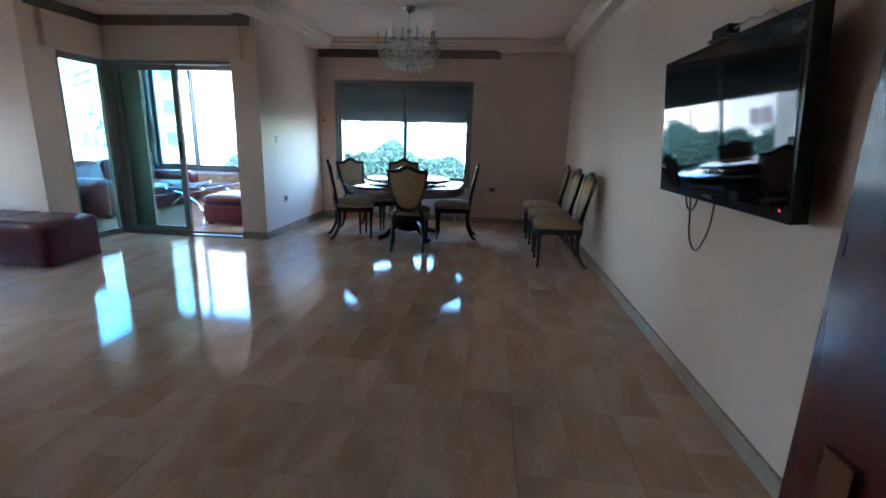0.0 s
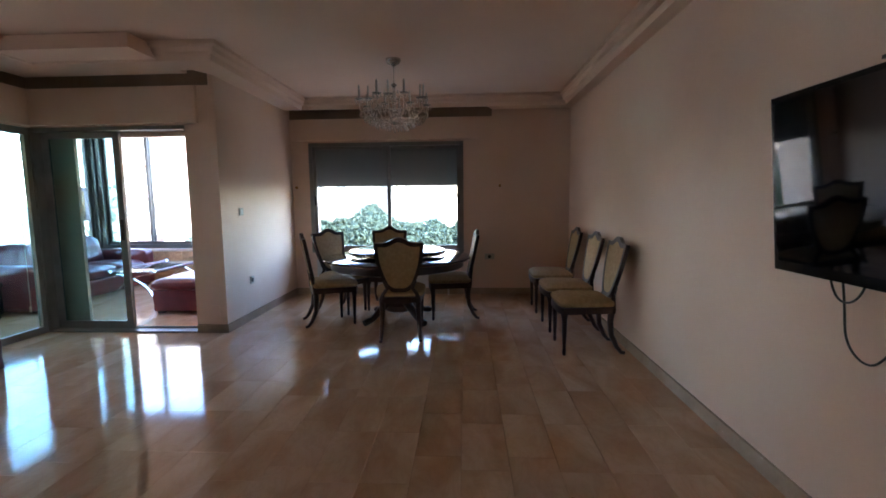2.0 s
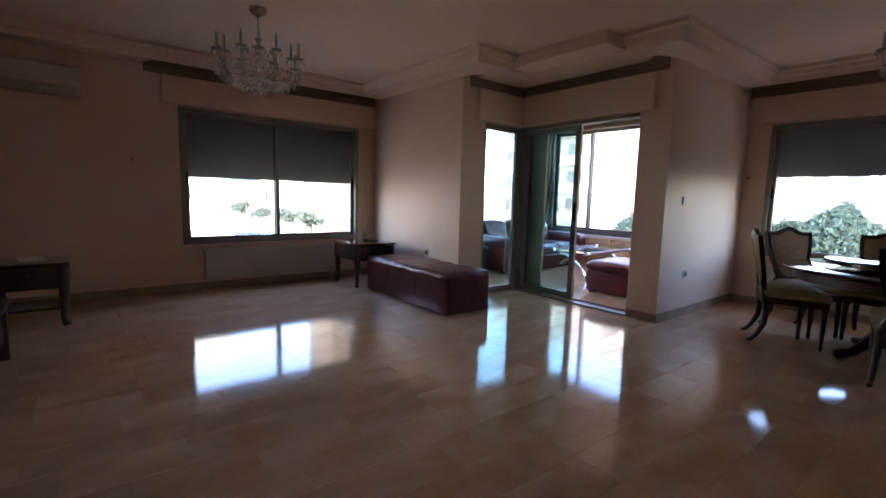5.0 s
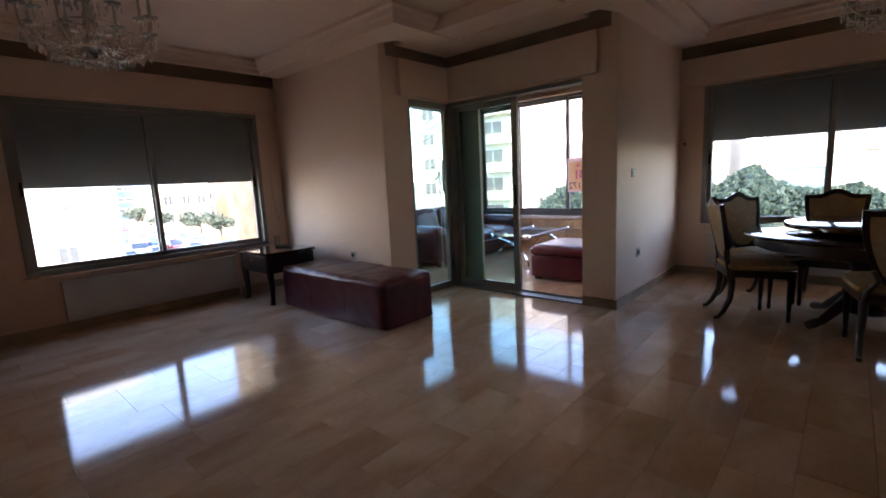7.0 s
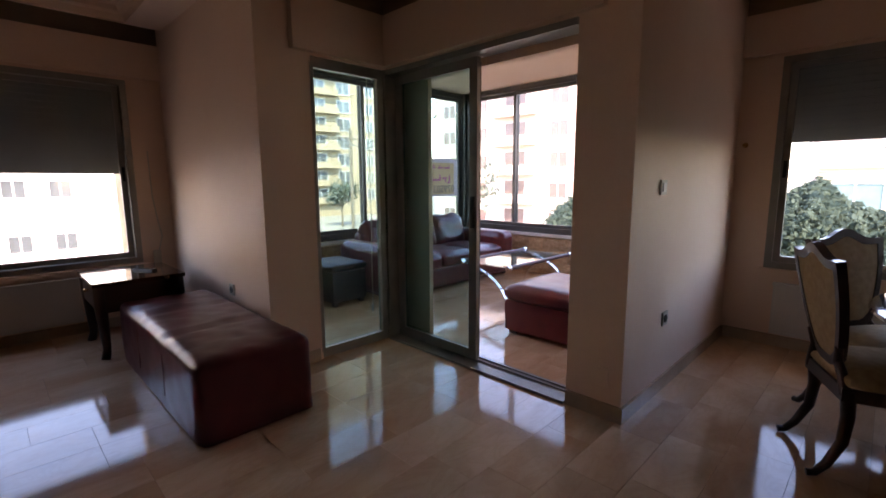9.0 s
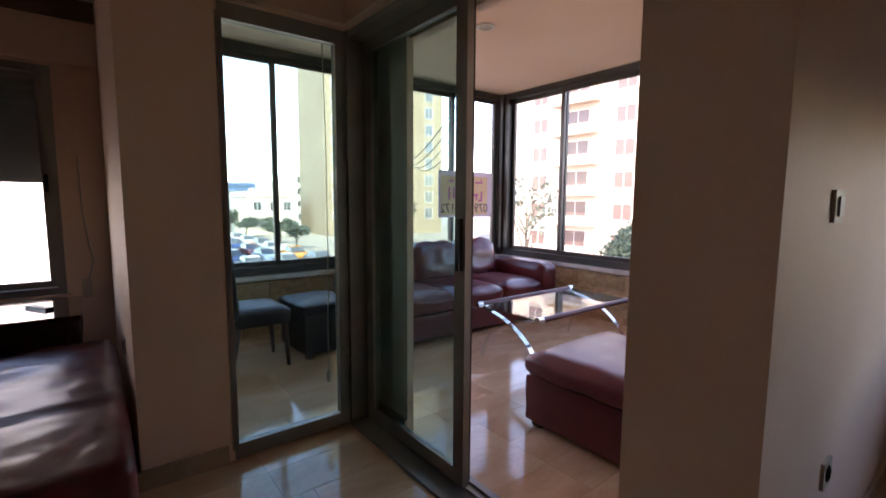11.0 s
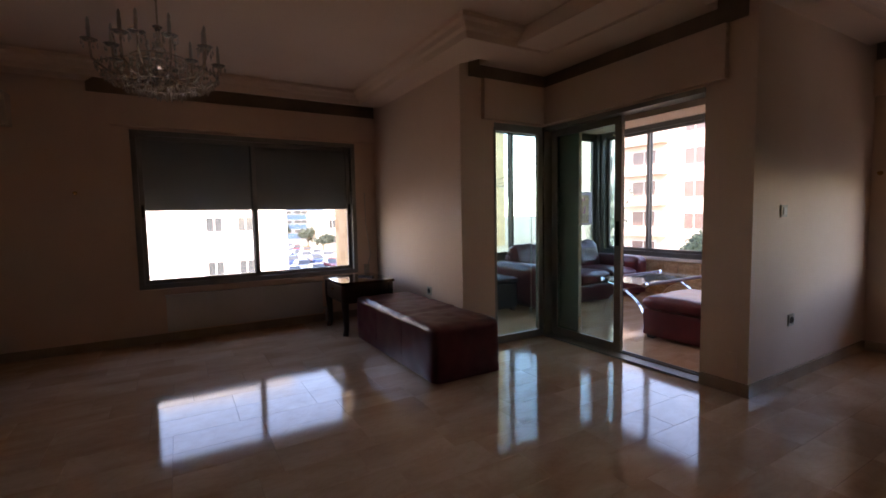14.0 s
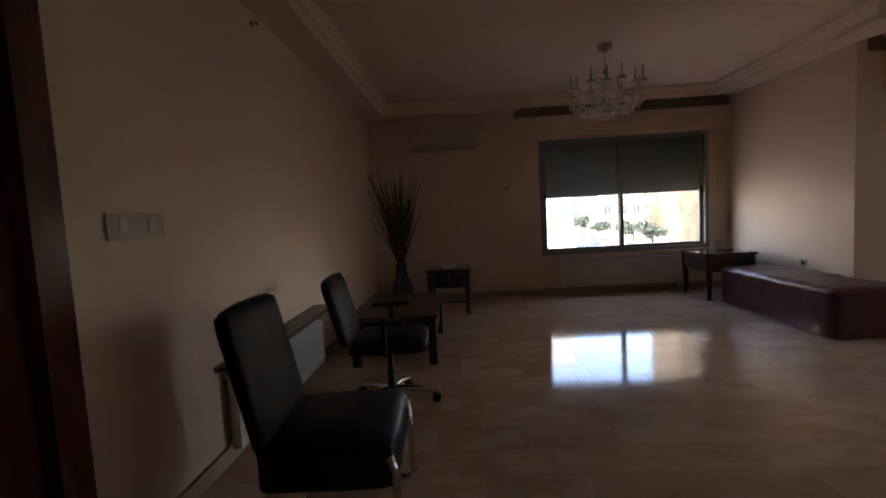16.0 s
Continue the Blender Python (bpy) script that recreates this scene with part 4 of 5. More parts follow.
# ---- side tables ----
def side_table(m, w, d, h, label):
    t = thing("side_table", m, label, "side table")
    part("tabletop", bevel(boxes((-w / 2 - 0.02, w / 2 + 0.02, -d / 2 - 0.02, d / 2 + 0.02, h - 0.03, h)), 0.008, 3), GLOSSWOOD, t, smooth=True)
    part("apron", bevel(boxes((-w / 2, w / 2, -d / 2 + 0.012, d / 2, h - 0.235, h - 0.03)), 0.004, 1), WOOD, t)
    dr = part("drawer", bevel(boxes((-w / 2 + 0.06, w / 2 - 0.06, -d / 2, -d / 2 + 0.012, h - 0.215, h - 0.05)), 0.004, 1), WOOD, t)
    part("knob", lathe(bmesh.new(), [(0.008, 0), (0.008, 0.012), (0.015, 0.018), (0.012, 0.028), (0.001, 0.03)], 14), BRASS, dr).matrix_basis = pose(0, -d / 2, h - 0.10, 90, 0, 0)
    for sx in (-1, 1):
        for sy in (-1, 1):
            x, y = sx * (w / 2 - 0.025), sy * (d / 2 - 0.025)
            part("leg", tube(bmesh.new(), [(x, y, h - 0.03), (x, y, h - 0.18), (x - sx * 0.004, y - sy * 0.004, h - 0.28), (x - sx * 0.012, y - sy * 0.012, 0.08), (x + sx * 0.006, y + sy * 0.006, 0.0)], [0.040, 0.042, 0.038, 0.028, 0.032], 10), WOOD, t, smooth=True)
    return t


side_table(pose(-6.09, 4.50, 0, 0, 0, 0), 0.66, 0.58, 0.595, "dark polished wooden side table with a drawer")
st2 = side_table(pose(-5.86, 0.98, 0, 0, 0, 90), 0.52, 0.50, 0.58, "dark wooden side table standing in the corner")
part("shelf", bevel(boxes((-0.22, 0.22, -0.21, 0.21, 0.15, 0.17)), 0.004, 1), WOOD, st2)
ash = thing("remote_control", pose(-6.08, 4.60, 0.595, 0, 0, 32), "slim black remote control on the side table", "remote control")
part("body", bevel(boxes((-0.10, 0.10, -0.024, 0.024, 0, 0.018)), 0.008, 3), BLACK, ash, smooth=True)
for k in range(5):
    for j in (-0.01, 0.01):
        part("button", boxes((-0.07 + 0.03 * k, -0.058 + 0.03 * k, j - 0.005, j + 0.005, 0.018, 0.0205)), SILVER, ash)
bk = thing("papers", pose(-5.84, 1.00, 0.58, 0, 0, 12), "small stack of pale papers on the corner table", "papers")
for k in range(4):
    part("sheet", boxes((-0.13 + 0.006 * k, 0.13 + 0.006 * k, -0.09 - 0.004 * k, 0.09 - 0.004 * k, 0.006 * k, 0.006 * k + 0.005)), WHITE if k % 2 else CREAM, bk)

# ---- tall vase with dry branches on a low corner table ----
lt = thing("low_table", pose(-4.31, 0.55, 0), "low dark wooden table along the wall", "table")
part("tabletop", bevel(boxes((-0.58, 0.58, -0.38, 0.38, 0.40, 0.435)), 0.008, 2), WOOD, lt)
for x in (-0.5, 0.5):
    for y in (-0.33, 0.33):
        part("leg", bevel(boxes((x - 0.035, x + 0.035, y - 0.035, y + 0.035, 0, 0.40)), 0.006, 1), WOOD, lt)
part("apron", bevel(boxes((-0.53, 0.53, -0.34, 0.34, 0.14, 0.399)), 0.006, 1), WOOD, lt)
vs = thing("branch_vase", pose(-5.87, 0.36, 0), "tall dark floor vase with long dry branches", "vase")
part("vase", lathe(bmesh.new(), [(0.09, 0.0), (0.11, 0.02), (0.15, 0.18), (0.14, 0.34), (0.08, 0.50), (0.065, 0.60), (0.085, 0.66), (0.07, 0.66), (0.05, 0.60), (0.04, 0.55)], 28), BLACK, vs, smooth=True)
rg = random.Random(4)
for k in range(84):
    a, sp_ = rg.uniform(0, 2 * math.pi), rg.uniform(0.05, 0.40)
    hgt = rg.uniform(1.25, 1.85)
    pts = [(0.02 * math.cos(a), 0.02 * math.sin(a), 0.45)]
    for j in range(1, 8):
        q = j / 7
        y = sp_ * math.sin(a) * q ** 1.5 + rg.uniform(-0.015, 0.015)
        pts.append((sp_ * math.cos(a) * q ** 1.5 + rg.uniform(-0.015, 0.015), max(-0.44, y), 0.45 + (hgt - 0.45) * q))
    bm = tube(bmesh.new(), pts, [0.011 * (1 - 0.75 * j / 7) for j in range(8)], 5)
    for j in (3, 4, 5):
        p = Vector(pts[j])
        tube(bm, [p, p + Vector((rg.uniform(-0.1, 0.1), rg.uniform(-0.06, 0.1), rg.uniform(0.12, 0.28)))], [0.003, 0.001], 4)
    part("branch", bm, TWIG, vs)


# ---- black leather chairs near the door ----
def lounge_chair(m):
    c = thing("reception_chair", m, "black leather high-backed chair with chrome arms", "chair")
    bm = cushion(-0.24, 0.24, -0.04, 0.04, 0.0, 0.57, 0.035, 0.012, 8, 7.0, 0.005)
    part("backrest", bm, BLACK_LEATHER, c, smooth=True).matrix_basis = Matrix.Translation((0, -0.22, 0.40)) @ pose(0, 0, 0, 12, 0, 0)
    part("seat", cushion(-0.26, 0.26, -0.25, 0.27, 0.27, 0.47, 0.04, 0.018, 8, 2.0, 0.005), BLACK_LEATHER, c, smooth=True)
    for s in (-1, 1):
        part("arm_frame", tube(bmesh.new(), [(s * 0.27, -0.22, 0.016), (s * 0.27, 0.24, 0.016), (s * 0.27, 0.28, 0.05), (s * 0.27, 0.27, 0.36), (s * 0.27, 0.25, 0.42)], 0.016, 10), CHROME, c, "bright chrome side frame", smooth=True)
        part("back_post", tube(bmesh.new(), [(s * 0.22, -0.23, 0.016), (s * 0.22, -0.22, 0.40), (s * 0.2, -0.27, 0.70)], 0.014, 10), CHROME, c, smooth=True)
    part("cross_bar", tube(bmesh.new(), [(-0.27, -0.22, 0.016), (0.27, -0.22, 0.016)], 0.016, 10), CHROME, c, smooth=True)
    return c


lounge_chair(pose(-1.83, 0.62, 0, 0, 0, 2))
oc = thing("office_chair", pose(-3.01, 0.65, 0, 0, 0, 4), "black leather swivel office chair on a chrome base", "office chair")
part("column", lathe(bmesh.new(), [(0.028, 0.07), (0.028, 0.24), (0.020, 0.24), (0.020, 0.42), (0.06, 0.43), (0.06, 0.44)], 16), BLACK, oc, smooth=True)
for k in range(5):
    a = 2 * math.pi * k / 5 + 0.3
    ca, sa = math.cos(a), math.sin(a)
    arm = part("base_arm", tube(bmesh.new(), [(0.02 * ca, 0.02 * sa, 0.105), (0.15 * ca, 0.15 * sa, 0.10), (0.30 * ca, 0.30 * sa, 0.07)], [0.026, 0.022, 0.014], 10), CHROME, oc, "chrome star base arm", smooth=True)
    bm = bmesh.new()
    for s in (-0.016, 0.016):
        tube(bm, [(0.30 * ca - sa * (s - 0.008), 0.30 * sa + ca * (s - 0.008), 0.028), (0.30 * ca - sa * (s + 0.008), 0.30 * sa + ca * (s + 0.008), 0.028)], 0.028, 14)
    part("caster", bm, BLACK, arm)
part("seat", cushion(-0.25, 0.25, -0.24, 0.26, 0.40, 0.49, 0.045, 0.02, 8, 9.0, 0.005), BLACK_LEATHER, oc, smooth=True)
part("backrest", cushion(-0.23, 0.23, -0.04, 0.04, 0.0, 0.45, 0.036, 0.012, 8, 5.0, 0.005), BLACK_LEATHER, oc, smooth=True).matrix_basis = Matrix.Translation((0, -0.25, 0.46)) @ pose(0, 0, 0, 14, 0, 0)
for s in (-1, 1):
    part("armrest", tube(bmesh.new(), [(s * 0.20, 0.0, 0.41), (s * 0.285, 0.0, 0.43), (s * 0.295, 0.0, 0.50), (s * 0.29, 0.0, 0.625)], [0.014, 0.016, 0.018, 0.018], 10), BLACK, oc, smooth=True)
    part("arm_pad", cushion(min(s * 0.255, s * 0.32), max(s * 0.255, s * 0.32), -0.14, 0.13, 0.62, 0.65, 0.014, 0.004, 6, 4.0, 0.001), BLACK_LEATHER, oc, smooth=True)

# ---- balcony furniture ----
SOFA = material("wine_red_leather", (0.085, 0.012, 0.016), (0.14, 0.024, 0.028), rough=0.30, scale=7, fine=110, bump=0.35)
sf = thing("leather_sofa", pose(-6.0, 7.90, 0, 0, 0, -90), "burgundy leather three-seat sofa below the balcony window", "sofa")
part("base", cushion(-1.14, 1.14, -0.46, 0.48, 0.03, 0.27, 0.03, 0.006, 10, 1.0, 0.004), SOFA, sf, smooth=True)
for k in range(3):
    x0 = -0.90 + 0.60 * k
    part("seat_cushion", cushion(x0, x0 + 0.596, -0.28, 0.50, 0.26, 0.43, 0.05, 0.03, 10, 2.0 + k, 0.010), SOFA, sf, smooth=True)
    bm = cushion(x0, x0 + 0.596, -0.12, 0.10, 0.0, 0.42, 0.07, 0.035, 12, 6.0 + k, 0.022)
    part("back_cushion", bm, SOFA, sf, "wrinkled leather back cushion", smooth=True).matrix_basis = Matrix.Translation((0, -0.28, 0.40)) @ pose(0, 0, 0, 14, 0, 0)
for s in (-1, 1):
    part("armrest", cushion(min(s * 0.91, s * 1.18), max(s * 0.91, s * 1.18), -0.46, 0.48, 0.05, 0.60, 0.075, 0.015, 10, 8.0 + s, 0.008), SOFA, sf, smooth=True)
part("backrest", cushion(-0.93, 0.93, -0.50, -0.34, 0.2, 0.70, 0.06, 0.01, 10, 3.3, 0.006), SOFA, sf, smooth=True)
for x in (-1.03, 1.03):
    for y in (-0.4, 0.4):
        part("foot", bevel(boxes((x - 0.03, x + 0.03, y - 0.03, y + 0.03, 0, 0.04)), 0.004, 1), BLACK, sf)

ot = thing("ottoman", pose(-3.58, 7.22, 0), "red leather ottoman with a padded top", "ottoman")
part("body", cushion(-0.41, 0.41, -0.40, 0.40, 0.03, 0.31, 0.025, 0.004, 8, 1.5, 0.004), RED_LEATHER, ot, smooth=True)
part("padded_top", cushion(-0.425, 0.425, -0.415, 0.415, 0.295, 0.430, 0.060, 0.022, 12, 2.5, 0.008), RED_LEATHER, ot, smooth=True)
for x in (-0.34, 0.34):
    for y in (-0.33, 0.33):
        part("foot", bevel(boxes((x - 0.035, x + 0.035, y - 0.035, y + 0.035, 0, 0.06)), 0.005, 1), BLACK, ot)

ct = thing("coffee_table", pose(-4.68, 7.99, 0), "glass coffee table on curved chrome legs", "coffee table")
tp = part("glass_top", bevel(boxes((-0.30, 0.30, -0.60, 0.60, 0.438, 0.448)), 0.003, 1), glass_material("table_glass", (0.80, 0.88, 0.85)), ct, "clear glass plate")
tp.visible_shadow = False
for s in (-1, 1):
    rail = part("rail", tube(bmesh.new(), [(s * 0.32, -0.58, 0.445), (s * 0.32, 0.58, 0.445)], 0.021, 16), LEATHER, ct, "burgundy covered side rail", smooth=True)
    for e in (-1, 1):
        part("end_cap", tube(bmesh.new(), [(s * 0.32, e * 0.575, 0.445), (s * 0.32, e * 0.63, 0.445)], 0.026, 16), CHROME, rail, "chrome end cap", smooth=True)
for e in (-1, 1):
    for s in (-1, 1):
        bm = bmesh.new()
        arc = [(s * (0.32 - 0.62 * math.sin(q * math.pi / 2)), 0.42 - 0.408 * (1 - math.cos(q * math.pi / 2)) ** 0.9 if q < 1 else 0.012) for q in [j / 12 for j in range(13)]]
        pr = None
        for x, z in arc:
            ry = [bm.verts.new((x, e * 0.58 + dy, z + dz)) for dy, dz in ((-0.022, -0.005), (0.022, -0.005), (0.022, 0.005), (-0.022, 0.005))]
            if pr:
                for k in range(4):
                    bm.faces.new((pr[k], pr[(k + 1) % 4], ry[(k + 1) % 4], ry[k]))
            else:
                bm.faces.new(ry)
            pr = ry
        bm.faces.new(pr[::-1])
        part("curved_leg", bm, CHROME, ct, "flat curved chrome leg", smooth=True)

cb_ = thing("leather_cube", pose(-6.02, 6.40, 0, 0, 0, 2), "dark leather cube stool in front of the parapet", "stool")
part("body", cushion(-0.27, 0.27, -0.22, 0.22, 0.04, 0.38, 0.02, 0.004, 8, 1.1, 0.003), BLACK_LEATHER, cb_, smooth=True)
part("lid", cushion(-0.285, 0.285, -0.235, 0.235, 0.375, 0.455, 0.03, 0.012, 8, 2.1, 0.004), BLACK_LEATHER, cb_, smooth=True)
for x in (-0.22, 0.22):
    for y in (-0.17, 0.17):
        part("foot", bevel(boxes((x - 0.025, x + 0.025, y - 0.025, y + 0.025, 0, 0.05)), 0.004, 1), WOOD, cb_)
pc = thing("parsons_chair", pose(-5.95, 5.84, 0, 0, 0, 0), "dark leather upholstered high-backed chair", "chair")
part("seat", cushion(-0.23, 0.23, -0.17, 0.24, 0.34, 0.47, 0.035, 0.015, 8, 1.7, 0.004), BLACK_LEATHER, pc, smooth=True)
part("backrest", cushion(-0.23, 0.23, -0.04, 0.04, 0.0, 0.62, 0.03, 0.008, 8, 2.7, 0.004), BLACK_LEATHER, pc, smooth=True).matrix_basis = Matrix.Translation((0, -0.16, 0.40)) @ pose(0, 0, 0, 5, 0, 0)
for sx in (-1, 1):
    for y0, y1 in ((0.20, 0.22), (-0.14, -0.20)):
        part("leg", tube(bmesh.new(), [(sx * 0.19, y0, 0.36), (sx * 0.19, (y0 + y1) / 2, 0.18), (sx * 0.19, y1, 0.0)], [0.024, 0.020, 0.014], 8), WOOD, pc, smooth=True)

# ---- outside: ground, street, buildings, trees, parked cars ----
bm = bmesh.new()
bmesh.ops.create_grid(bm, x_segments=24, y_segments=24, size=1500)
bmesh.ops.translate(bm, verts=bm.verts[:], vec=(0, 0, GROUND))
structure("ground", bm, EARTH, "dry pale town ground reaching the horizon", "ground")
structure("road", boxes((-150, -38, 11.5, 24.0, GROUND + 0.004, GROUND + 0.03)), ASPHALT, "grey asphalt street between the buildings", "road")
structure("road_north", boxes((-60, 60, 17.5, 24.5, GROUND + 0.034, GROUND + 0.05)), ASPHALT, "grey asphalt side street", "road")
bm = boxes((-150, -38, 9.6, 11.48, GROUND + 0.004, GROUND + 0.15), (-150, -62, 24.6, 26.5, GROUND + 0.004, GROUND + 0.15))
structure("pavement", bevel(bm, 0.03, 1), FACADE, "pale raised kerb and pavement beside the street", "pavement")
# outer storey of this building below the flat, closing it to the ground
structure("wall_outer_lower", boxes((XW - T, XE + T, YS - 2, BN + T, GROUND, -0.21)), FACADE2, "stone storey below the flat", "wall")
# unseen slab added on top of the walls to keep the sun out
structure("wall_roof_slab", boxes((XW - 0.6, XE + 0.6, YS - 2.4, BN + 0.6, TOP, TOP + 0.3)), FACADE2, "unseen slab added over the flat to block the sun", "roof")
pl = thing("stone_pier", pose(-7.3, 4.86, 0.2), "rough tan stone pier outside the wide window", "pier")
part("shaft", bevel(boxes((-0.34, 0.34, -0.13, 0.13, -5.4, 2.9)), 0.01, 1), STONE, pl)


def building(name, m, w, d, h, mat, wins, label, balconies=(), roof=True, glass=None):
    """A block with its front towards local -y: wall, roof with parapet, windows and balconies."""
    b = thing(name, m, label, "building")
    part("wall", boxes((0, w, 0, d, 0, h)), mat, b)
    if roof:
        rf = part("roof", boxes((-0.2, w + 0.2, -0.2, d + 0.2, h, h + 0.35), (0.1, w - 0.1, 0.05, 0.25, h + 0.35, h + 1.0), (0.1, 0.3, 0.25, d, h + 0.35, h + 1.0), (w - 0.3, w - 0.1, 0.25, d, h + 0.35, h + 1.0)), mat, b)
        part("roof_tank", lathe(bmesh.new(), [(0.6, 0), (0.62, 0.1), (0.62, 1.2), (0.4, 1.4), (0.1, 1.45)], 16, (w * 0.3, d * 0.5, h + 0.35)), WHITE, rf)
    meshes = {}
    for x, z, ww, hh in wins:
        if (ww, hh) not in meshes:
            fr = boxes((-ww / 2 - 0.08, -ww / 2, -0.10, 0.0, -0.08, hh + 0.08), (ww / 2, ww / 2 + 0.08, -0.10, 0.0, -0.08, hh + 0.08), (-ww / 2, ww / 2, -0.10, 0, hh, hh + 0.08), (-ww / 2 - 0.1, ww / 2 + 0.1, -0.16, 0, -0.16, -0.08), (-0.04, 0.04, -0.05, 0, 0, hh))
            pn = boxes((-ww / 2, ww / 2, -0.03, -0.004, -0.08, hh))
            f_ob, p_ob = part("window", fr, FACADE, b), part("pane", pn, glass or DARKGLASS)
            p_ob.parent = f_ob
            meshes[(ww, hh)] = (f_ob.data, p_ob.data)
            f_ob.matrix_basis = Matrix.Translation((x, 0, z))
            continue
        f_ob = new("window", meshes[(ww, hh)][0])
        f_ob.parent, f_ob.matrix_basis = b, Matrix.Translation((x, 0, z))
        p_ob = new("pane", meshes[(ww, hh)][1])
        p_ob.parent = f_ob
    slab = None
    for x, z, ww in balconies:
        bm = boxes((x - ww / 2, x + ww / 2, -1.3, 0, z - 0.18, z), (x - ww / 2, x + ww / 2, -1.3, -1.18, z, z + 0.95), (x - ww / 2, x - ww / 2 + 0.12, -1.18, 0, z, z + 0.95), (x + ww / 2 - 0.12, x + ww / 2, -1.18, 0, z, z + 0.95))
        part("balcony", bm, mat, b)
    return b


G = GROUND
# white block across the street to the west: paired windows and a glazed stair strip
wins = []
for zz in (-1.95 - 0.5, 1.1 - 0.5, 4.2 - 0.5, 7.3 - 0.5):
    for yy in (4.95, 6.95, -8.0, -10.0, -14.0, -16.0):
        wins.append((yy + 30, zz - G, 0.95, 0.85))
wins += [(27.0, zz - G, 2.3, 2.75) for zz in (-4.2, -1.1, 2.0, 5.1)]
building("apartment_building", pose(-36, -30, G, 0, 0, 90), 39.8, 14, 15.5, FACADE, wins, "white rendered apartment block with small paired windows")
# beige tower with balconies
wins, bal = [], []
for r in range(15):
    z = 3.0 + 3.3 * r
    for c in (2.2, 5.2):
        wins.append((c, z, 1.7, 2.0))
    wins += [(10.5, z, 2.6, 2.1), (15.5, z, 2.6, 2.1), (21, z, 1.6, 2.0)]
    bal.append((11.0, z - 0.4, 6.2))
building("tower", pose(-80, 38.5, G, 0, 0, 82), 24, 20, 53, material("tan_tower_stone", (0.26, 0.185, 0.115), (0.33, 0.245, 0.16), rough=0.85, scale=0.2, fine=5, bump=0.15), wins, "tall beige stone residential tower with balconies", bal)
# pale block north of the balcony
wins, bal = [], []
for r in range(6):
    z = 1.2 + 3.45 * r
    wins += [(c, z, 2.2, 1.6) for c in (3, 8.5, 20, 25)] + [(14, z, 3.0, 1.9)]
    bal.append((14, z - 0.7, 6.0))
building("apartment_building", pose(-49, 50, G, 0, 0, 0), 28, 14, 22, FACADE3, wins, "pale pink stone apartment block with deep balconies", bal, glass=material("curtained_window_glass", (0.14, 0.09, 0.08), (0.22, 0.15, 0.13), rough=0.2, scale=0.3, bump=0.0))
building("apartment_building", pose(-7.2, 55, G, 0, 0, 0), 22, 12, 9.0 - G, material("grey_pink_render", (0.36, 0.32, 0.31), (0.44, 0.40, 0.38), rough=0.85, scale=0.2, fine=5, bump=0.1), [(5.0, 3.4 - G, 0.8, 0.5), (12.0, 2.6 - G, 1.6, 1.4), (17.0, 2.6 - G, 1.6, 1.4)], "plain grey rendered block rising behind the house")
# low white house beyond the hedge, with a wide green window
building("house", pose(-5.1, 40, G, 0, 0, 0), 20, 10, 1.95 - G, material("cream_render", (0.46, 0.40, 0.28), (0.54, 0.48, 0.35), rough=0.85, scale=0.2, fine=5, bump=0.1), [(1.80, -0.46 - G, 2.45, 1.5), (8.4, -0.3 - G, 1.4, 1.3), (13.4, -0.3 - G, 1.4, 1.3)], "low white house with a wide tinted window", glass=material("teal_tinted_glass", (0.10, 0.19, 0.19), (0.16, 0.26, 0.26), rough=0.1, bump=0.0, spec=0.7))
building("apartment_building", pose(-20.6, 58, G, 0, 0, 0), 10, 10, 12.5, FACADE2, [(c, z, 1.3, 1.4) for c in (2, 5, 8) for z in (1.5, 4.8, 8.0, 10.4)], "beige apartment block seen beyond the hedge")
building("office_building", pose(-150, 24, G, 0, 0, 90), 22, 12, 10.6, BLUEGLASS, [(c, z, 4.6, 1.0) for c in (3, 8.2, 13.4, 18.6) for z in (2, 5, 8)], "low office block clad in blue glass")
building("apartment_building", pose(-118, 46, G, 0, 0, 80), 16, 12, 13.5, FACADE, [(c, z, 1.4, 1.5) for c in (2, 5.2, 8.4, 11.6, 14.5) for z in (1.5, 4.8, 8.1, 11)], "distant pale apartment block")
building("apartment_building", pose(-90, 27.5, G, 0, 0, 90), 9, 12, 7.0, FACADE2, [(c, z, 1.4, 1.5) for c in (2, 5, 7.5) for z in (1.5, 4.6)], "distant low tan stone block")
for x, y, w_, h_ in ((-210, 8, 18, 9), (-230, 34, 26, 12), (-240, 66, 22, 15), (-190, 58, 20, 10)):
    building("apartment_building", pose(x, y, G, 0, 0, 90), w_, 10, h_, FACADE, [(c, z, 1.6, 1.5) for c in range(2, w_ - 1, 4) for z in range(2, h_ - 1, 3)], "far pale town building on the hill")


# ---- leaves and trees ----
def leaves(name, points, size, mat, parent, seed):
    """Many small folded leaves about the given centres, in one mesh."""
    r = np.random.default_rng(seed)
    n = len(points)
    p = np.asarray(points, float)
    a = r.normal(size=(n, 3))
    a /= np.linalg.norm(a, axis=1)[:, None]
    b = np.cross(a, r.normal(size=(n, 3)))
    b /= np.linalg.norm(b, axis=1)[:, None]
    s = size * r.uniform(0.6, 1.4, n)[:, None]
    verts = np.stack([p - a * s, p + b * s * 0.45, p + a * s, p - b * s * 0.45], 1).reshape(-1, 3)
    faces = np.arange(4 * n).reshape(-1, 4)
    me = bpy.data.meshes.new(name)
    me.from_pydata(verts.tolist(), [], faces.tolist())
    me.materials.append(mat)
    ob = new(name, me)
    ob.parent = parent
    return tagged(ob, kind="stuff")


